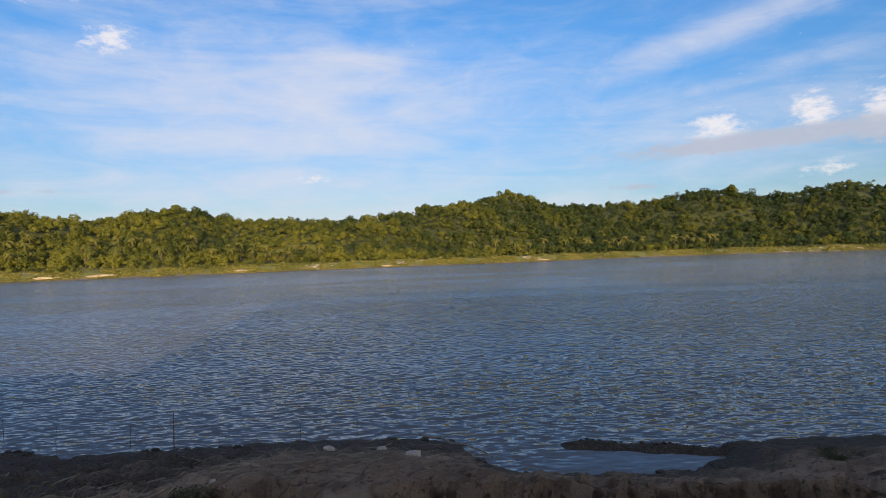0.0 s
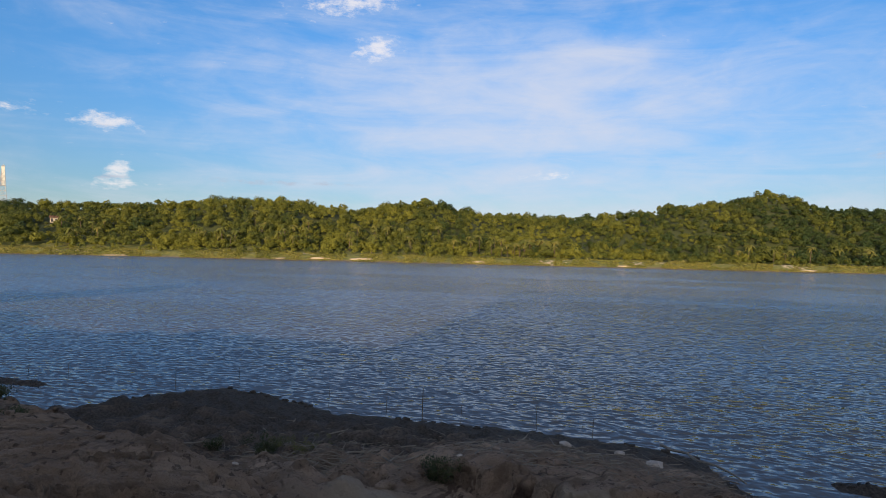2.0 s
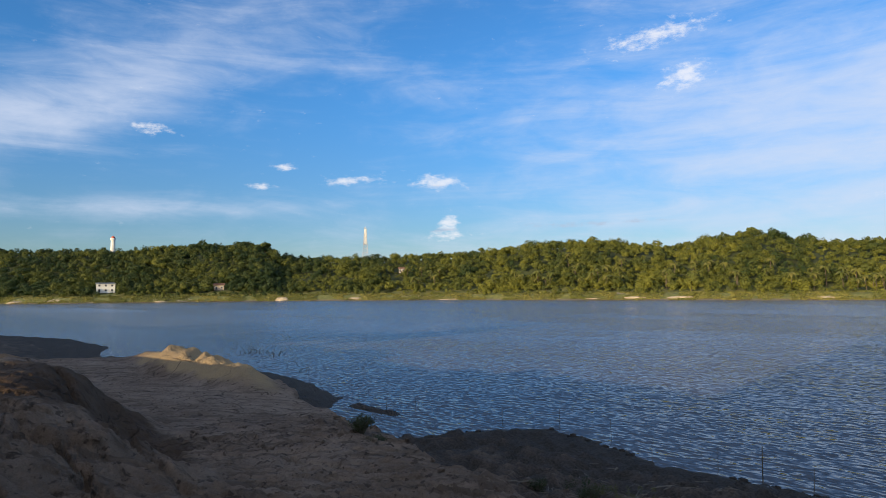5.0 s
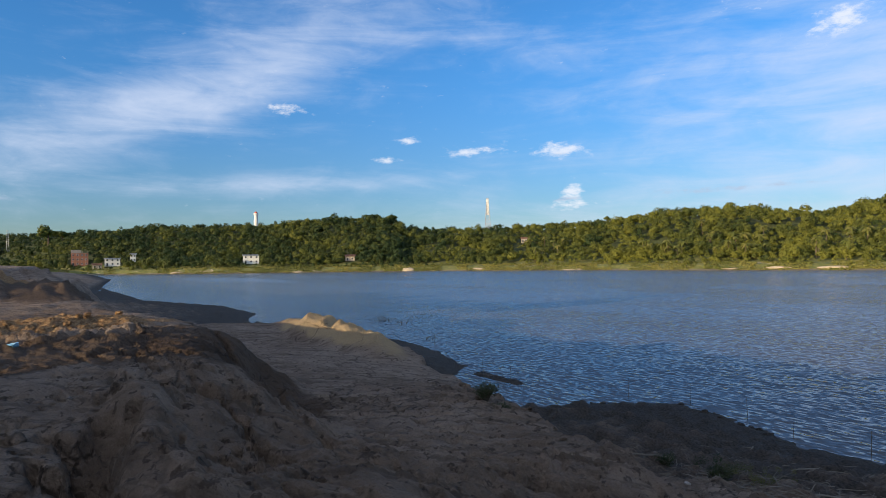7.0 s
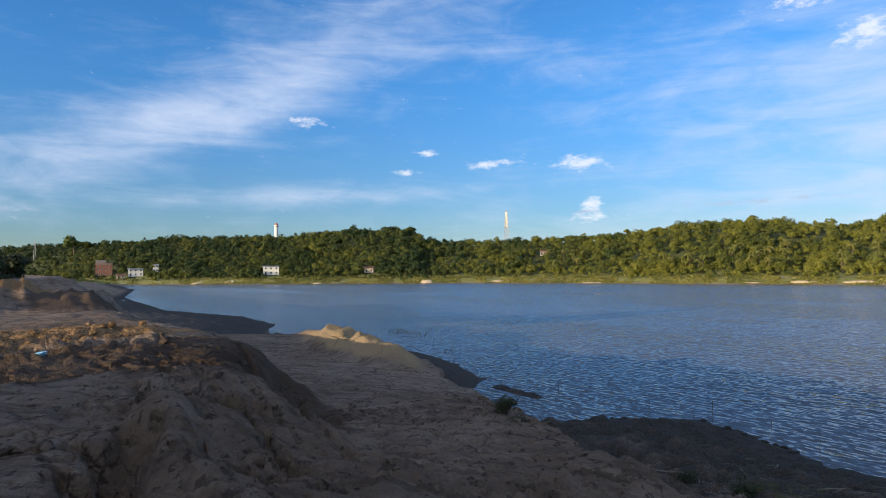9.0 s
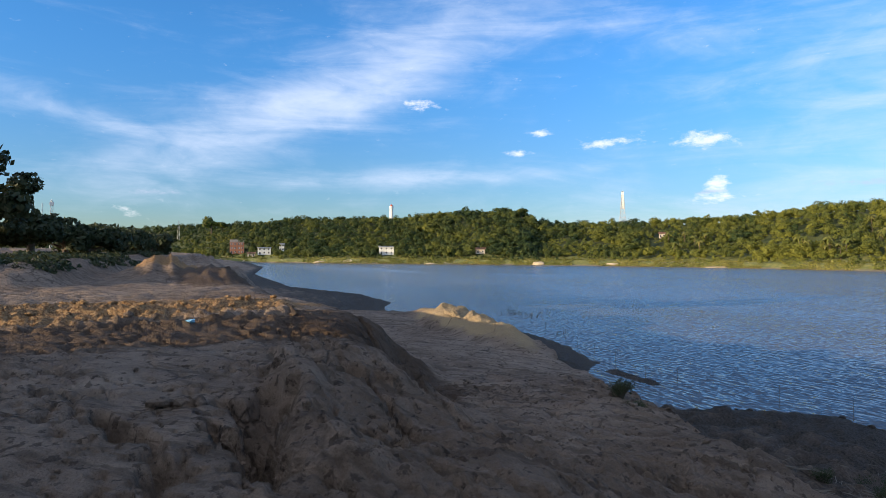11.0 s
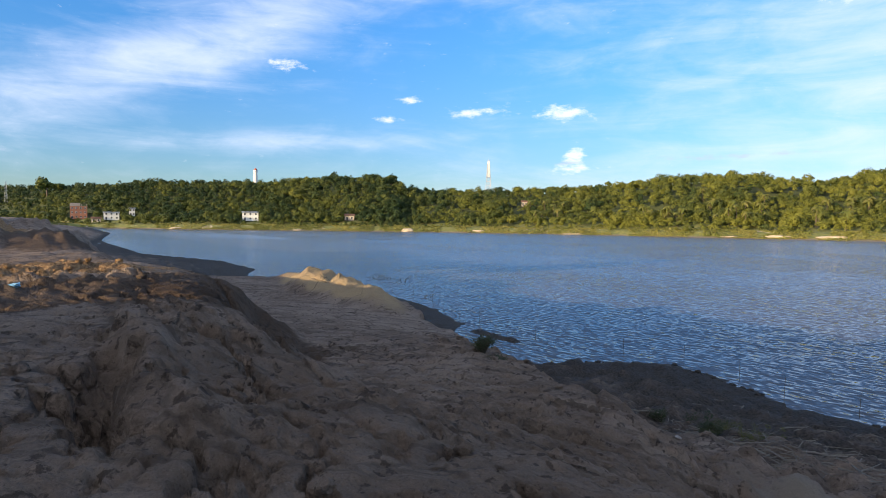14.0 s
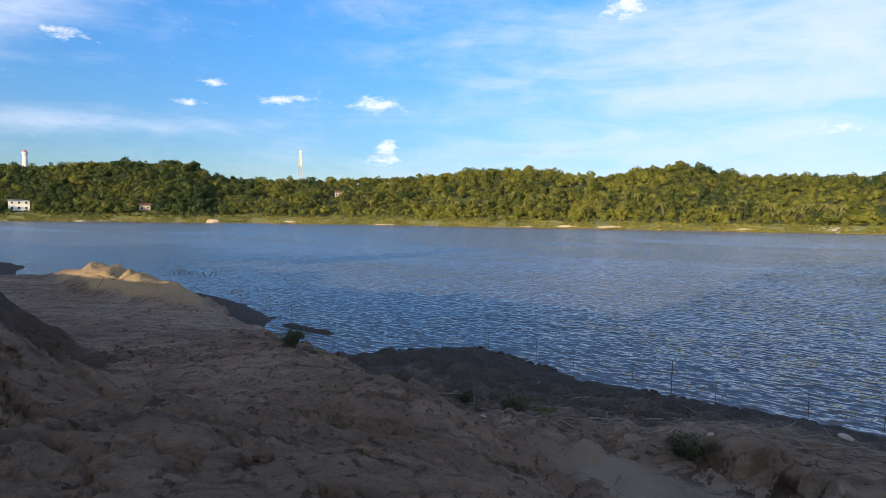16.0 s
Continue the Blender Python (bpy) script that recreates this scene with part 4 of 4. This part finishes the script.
def build_near_tree(x, y, tall, wide, seed, label):
    rng = np.random.default_rng(seed)
    tree = new("broadleaf_tree")
    tree.matrix_basis = pose(x, y, ground_at(x, y) - 0.1)
    bm = bmesh.new()
    tube(bm, [(0, 0, 0), (0.1, 0.1, tall * 0.3), (0.3, -0.1, tall * 0.55), (0.2, 0.1, tall * 0.8)], [0.38, 0.28, 0.2, 0.08], 8)
    lobes = []
    for k in range(11):
        a, t = k * 2.4 + rng.uniform(-0.4, 0.4), rng.uniform(0.35, 0.92)
        reach = wide * (0.35 + 0.55 * math.sin(math.pi * (0.15 + 0.75 * t))) * rng.uniform(0.6, 1.0)
        end = Vector((math.cos(a) * reach, math.sin(a) * reach, tall * t))
        tube(bm, [(0.2, 0, tall * t * 0.55), tuple(end * 0.6 + Vector((0, 0, tall * t * 0.3))), tuple(end)], [0.14, 0.09, 0.03], 5)
        lobes.append(end)
    part("trunk", bm, BARK, tree)
    lobes.append(Vector((0, 0, tall * 0.93)))
    v = np.concatenate([leaf_crown(rng, 420, 0.17, 0.8, -0.9) * wide * rng.uniform(0.32, 0.5) + tuple(p) for p in lobes])
    ob = new("crown", mesh_of("crown", v, np.arange(len(v)).reshape(-1, 4), LEAF_NEAR))
    ob.parent = tree
    tagged(tree, label, "tree")


def build_bush(x, y, wide, tall, seed, label, mat=None):
    rng = np.random.default_rng(seed)
    bush = new("bush")
    bush.matrix_basis = pose(x, y, ground_at(x, y) - 0.03)
    bm = bmesh.new()
    blades = []
    for k in range(26):
        a, reach = rng.uniform(0, 6.283), wide * rng.uniform(0.2, 1.0)
        end = (math.cos(a) * reach, math.sin(a) * reach, tall * rng.uniform(0.5, 1.0))
        tube(bm, [(end[0] * 0.1, end[1] * 0.1, 0), (end[0] * 0.5, end[1] * 0.5, end[2] * 0.65), end], [0.012, 0.009, 0.004], 4)
        blades.append(end)
    part("stem_tuft", bm, BAMBOO, bush)
    v = np.concatenate([leaf_crown(rng, 80, 0.13, 1.0, -1.0) * tall * 0.30 + np.array(p) * rng.uniform(0.45, 1.0) for p in blades])
    v[:, 2] = np.maximum(v[:, 2], 0.01)
    ob = new("foliage", mesh_of("foliage", v, np.arange(len(v)).reshape(-1, 4), mat or LEAF_NEAR))
    ob.parent = bush
    tagged(bush, label, "bush", "bushes on the shore")


for row in ((-57, -17.6, 8.0, 3.6, 21), (-66, -16.5, 3.4, 2.8, 22), (-72, -15, 3.2, 3.0, 23), (-79, -14, 3.0, 3.0, 24), (-88, -14.5, 3.4, 3.4, 25), (-97, -12, 3.2, 3.2, 27), (-64, -19.5, 4.2, 2.6, 28), (-106, -10, 3.0, 3.4, 29)):
    build_near_tree(*row, "dark leafy tree at the edge of the near bank")
for row in ((-12.2, 7.6, 0.30, 0.42, 31), (-11.5, 7.5, 0.24, 0.30, 32), (-16.4, 10.0, 0.35, 0.45, 33), (-5.2, 12.25, 0.6, 0.55, 34), (-10.5, 13.6, 0.7, 0.5, 35), (-12.3, 12.2, 0.5, 0.3, 36),
            (-11.9, 13.4, 0.4, 0.35, 39), (9.2, 13.6, 0.7, 0.35, 40)):
    build_bush(*row, "low grey green bush on bare soil")
for row in ((-9.4, 14.0, 0.9, 0.3, 37), (-10.6, 14.6, 0.6, 0.25, 38)):
    build_bush(*row, "patch of low yellow green weeds", WEED)

STAKES = [(-36.8, 22.1), (-33.5, 21.2), (-30.6, 20.7), (-26.6, 19.6), (-25.2, 20.4), (-19.9, 21.0), (-17.6, 22.2), (-14.9, 22.0), (-12.5, 20.8), (-10.1, 20.8), (-8.6, 20.6), (-7.2, 20.8),
          (-4.5, 20.9), (-2.6, 20.7), (-40.5, 23.4), (-44.5, 24.0)]


def build_stakes():
    rng = random.Random(3)
    for k, (x, y) in enumerate(STAKES):
        stake = (x, y) == (-8.6, 20.6)
        tall, fat = (1.15, 0.022) if stake else (rng.uniform(0.65, 0.95), 0.011)
        bm = bmesh.new()
        lean = rng.uniform(-0.05, 0.05)
        tube(bm, [(0, 0, -0.35), (lean * 0.4, 0, tall * 0.35), (lean, 0.01, tall)], [fat, fat * 0.9, fat * 0.7], 6)
        for t in (0.3, 0.62):
            tube(bm, [(lean * t, 0, tall * t), (lean * t, 0, tall * t + 0.015)], [fat * 1.35] * 2, 6)
        me = bpy.data.meshes.new("bamboo_stake")
        bm.to_mesh(me)
        bm.free()
        me.materials.append(BAMBOO)
        ob = new("bamboo_stake", me)
        ob.location = (x, y, 0)
        tagged(ob, "thick dark bamboo stake standing in the shallows" if stake else "thin bamboo stake standing in the shallows", "stake", "stakes along the shore")


def stick_mesh(rng, long, fat, mat, bends=4):
    bm = bmesh.new()
    y = z = 0.0
    pts = []
    for i in range(bends + 1):
        pts.append((long * (i / bends - 0.5), y, z))
        y, z = y + rng.uniform(-1, 1) * long * 0.05, max(0, z + rng.uniform(-1, 1) * long * 0.02)
    tube(bm, pts, [fat * (1 - 0.5 * i / bends) for i in range(bends + 1)], 5)
    if long > 1.4:
        p = Vector(pts[2])
        tube(bm, [p, p + Vector((0.15, 0.16, 0.10)), p + Vector((0.3, 0.34, 0.16))], [fat * 0.5, fat * 0.35, fat * 0.2], 4)
    me = bpy.data.meshes.new("driftwood_stick")
    bm.to_mesh(me)
    bm.free()
    me.materials.append(mat)
    return me


def build_driftwood():
    rng = random.Random(9)
    meshes = [stick_mesh(rng, rng.uniform(0.3, 0.95), rng.uniform(0.010, 0.024), DRIFT) for _ in range(8)]
    for k in range(130):
        x, y = rng.gauss(-4.5, 3.6), rng.gauss(15.2, 1.6)
        if k < 40:
            x, y = rng.gauss(-8.4, 1.0), rng.gauss(13.2, 0.6)
        if y < 12.4 or y > np.interp(x, SX, SY) - 0.6:
            continue
        ob = new("driftwood_stick", meshes[k % 8])
        ob.matrix_basis = pose(x, y, ground_at(x, y) + 0.025, rng.uniform(-8, 8), rng.uniform(-9, 9), rng.uniform(0, 360))
        tagged(ob, "bleached driftwood stick on the muddy shore", "driftwood", "driftwood on the shore")
    for x, y, turn, long, fat, label in ((-8.35, 14.4, 48, 1.6, 0.035, "long pale bamboo pole lying on the shore"), (0.3, 17.4, -64, 3.6, 0.045, "long forked grey branch at the waterline"),
                                         (-12.6, 13.0, 30, 1.6, 0.03, "thin pale pole lying in weeds")):
        ob = new("fallen_branch", stick_mesh(rng, long, fat, DRIFT, 6))
        ob.matrix_basis = pose(x, y, ground_at(x, y) + 0.05, 0, -2, turn)
        tagged(ob, label, "branch")
    # fine litter of reeds
    rng2 = np.random.default_rng(6)
    verts, faces = [], []
    for k in range(1000):
        x, y = (rng2.normal(-4, 4), rng2.normal(15.0, 1.7)) if k % 3 else (rng2.normal(-8.5, 1.6), rng2.normal(13.0, 0.8))
        if y < 12.0 or y > np.interp(x, SX, SY) - 0.3:
            continue
        z, a, l, f = ground_at(x, y) + 0.012, rng2.uniform(0, 6.283), rng2.uniform(0.05, 0.22), 0.006
        c, s = math.cos(a), math.sin(a)
        i = len(verts)
        for e in (-1, 1):
            verts += [(x + e * l * c - s * f, y + e * l * s + c * f, z), (x + e * l * c + s * f, y + e * l * s - c * f, z), (x + e * l * c, y + e * l * s, z + 0.014)]
        faces += [(i, i + 3, i + 4, i + 1), (i + 1, i + 4, i + 5, i + 2), (i + 2, i + 5, i + 3, i)]
    ob = new("reed_litter", mesh_of("reed_litter", verts, faces, DRIFT))
    tagged(ob, "washed up bits of dry reed on mud", "litter", kind="stuff")


def lump_mesh(rng, name, mat, rough=0.3):
    bm = bmesh.new()
    bmesh.ops.create_icosphere(bm, subdivisions=2, radius=1.0)
    off = Vector((rng.uniform(0, 50), rng.uniform(0, 50), 0))
    for v in bm.verts:
        v.co *= 1 + rough * (noise.noise(v.co * 1.1 + off) + 0.5 * noise.noise(v.co * 2.7 + off))
        v.co.z *= 0.62
    me = bpy.data.meshes.new(name)
    bm.to_mesh(me)
    bm.free()
    me.materials.append(mat)
    return me


def build_lumps():
    rng = random.Random(17)
    meshes = [lump_mesh(rng, "earth_clod", EARTH, 0.5) for _ in range(6)]

    def put(x, y, size, label="crumbling clod of dry brown earth", category="clod"):
        ob = new("earth_clod", rng.choice(meshes))
        ob.matrix_basis = pose(x, y, ground_at(x, y) + size * 0.25, 0, 0, rng.uniform(0, 360)) @ Matrix.Diagonal((size, size * rng.uniform(0.7, 1.0), size, 1))
        tagged(ob, label, category, "loose clods of earth")

    for _ in range(110):
        put(rng.uniform(-24, -15.2), rng.uniform(-8, 1.2), rng.uniform(0.05, 0.13))
    for _ in range(60):
        put(rng.uniform(-13, -3), rng.uniform(0.5, 8), rng.uniform(0.03, 0.09))
    for _ in range(40):
        put(rng.uniform(-16, -7), rng.uniform(7.5, 10), rng.uniform(0.05, 0.16))
    for _ in range(26):
        put(rng.uniform(-7, 5), rng.uniform(11.2, 12.4), rng.uniform(0.06, 0.2))
    for dx, size in ((0, 0.13), (0.25, 0.10), (0.45, 0.12), (0.12, 0.08)):
        put(-8.5 + dx * 0.3, -1.5 + dx, size, "small heap of pale torn clods on the plateau")
    wet = [lump_mesh(rng, "mud_lump", EARTH, 0.55) for _ in range(4)]
    for k in range(80):
        x = rng.uniform(-21, 9)
        y = float(np.interp(x, SX, SY)) - rng.uniform(-0.1, 0.5)
        if k < 26:
            t = k / 25
            x, y = 9.0 - 4.9 * t, 17.2 + 1.65 * t + rng.uniform(-0.2, 0.2)
        size = rng.uniform(0.03, 0.07) if k < 26 else rng.uniform(0.04, 0.14)
        ob = new("mud_lump", wet[k % 4])
        ob.matrix_basis = pose(x, y, max(ground_at(x, y), -0.02) + size * 0.2, 0, 0, rng.uniform(0, 360)) @ Matrix.Diagonal((size, size, size * 0.8, 1))
        tagged(ob, "wet black lump of mud at the waterline", "mud", "mud lumps along the waterline")
    stone = lump_mesh(rng, "pale_stone", STONE, 0.35)
    for x, y, size in ((-0.7, 15.9, 0.2), (-4.9, 12.9, 0.07), (-3.1, 17.6, 0.16), (-9.9, 11.6, 0.07), (-1.6, 17.3, 0.12)):
        ob = new("stone", stone)
        ob.matrix_basis = pose(x, y, max(ground_at(x, y), -0.05) + size * 0.3, 0, 0, rng.uniform(0, 360)) @ Matrix.Diagonal((size * 1.3, size, size, 1))
        tagged(ob, "pale angular stone on the muddy shore", "stone", "stones on the shore")


def build_litter():
    rng = random.Random(2)
    for x, y, size, mat, name, label in ((-14.85, -1.35, 0.10, PLASTIC_BLUE, "plastic_bag", "crumpled light blue plastic bag on clods"), (-15.2, -1.85, 0.12, PLASTIC_WHITE, "plastic_sheet", "crumpled white plastic scrap on clods")):
        me = lump_mesh(rng, name, mat, 0.9)
        ob = new(name, me)
        ob.matrix_basis = pose(x, y, ground_at(x, y) + 0.05, 0, 0, 80) @ Matrix.Diagonal((size, size * 0.6, size * 0.6, 1))
        tagged(ob, label, "litter")
    # drifting brushwood in the river
    for x, y, wide, n, label in ((-59.5, 28.3, 1.6, 26, "dark drowned brushwood sticking out of the river"), (-55.5, 28.8, 0.5, 9, "thin dark reeds standing in the river"), (-43.4, 24.7, 0.5, 5, "floating clump of dark driftwood")):
        bm = bmesh.new()
        for _ in range(n):
            a, h = rng.uniform(0, 6.28), rng.uniform(0.2, 0.75 if n > 6 else 0.2)
            px, py = rng.uniform(-wide, wide), rng.uniform(-0.4, 0.4)
            tube(bm, [(px, py, -0.2), (px + math.cos(a) * 0.2, py, h * 0.6), (px + math.cos(a) * 0.5, py + math.sin(a) * 0.3, h)], [0.025, 0.018, 0.008], 4)
        me = bpy.data.meshes.new("brushwood")
        bm.to_mesh(me)
        bm.free()
        me.materials.append(BAMBOO)
        ob = new("brushwood", me)
        ob.matrix_basis = pose(x, y, 0, 0, 0, 60)
        tagged(ob, label, "brushwood")


def build_near_grass():
    rng = np.random.default_rng(14)
    verts = []
    for _ in range(4200):
        x, y = rng.uniform(-82, -40), rng.uniform(-16, -6)
        if y > -9.0 - 0.12 * (x + 45) or lattice_noise(np.array(x * 0.4), np.array(y * 0.4), 5) < 0.3:
            continue
        size = rng.uniform(0.12, 0.35)
        verts.append(leaf_crown(rng, 10, 0.4, 1.2, -0.1) * (size, size, size) + (x, y, ground_at(x, y)))
    v = np.concatenate(verts)
    ob = new("bank_weeds", mesh_of("bank_weeds", v, np.arange(len(v)).reshape(-1, 4), LEAF_NEAR))
    tagged(ob, "low weeds over a shaded earth bank", "weeds", kind="stuff")


build_stakes()
build_driftwood()
build_lumps()
build_litter()
build_near_grass()
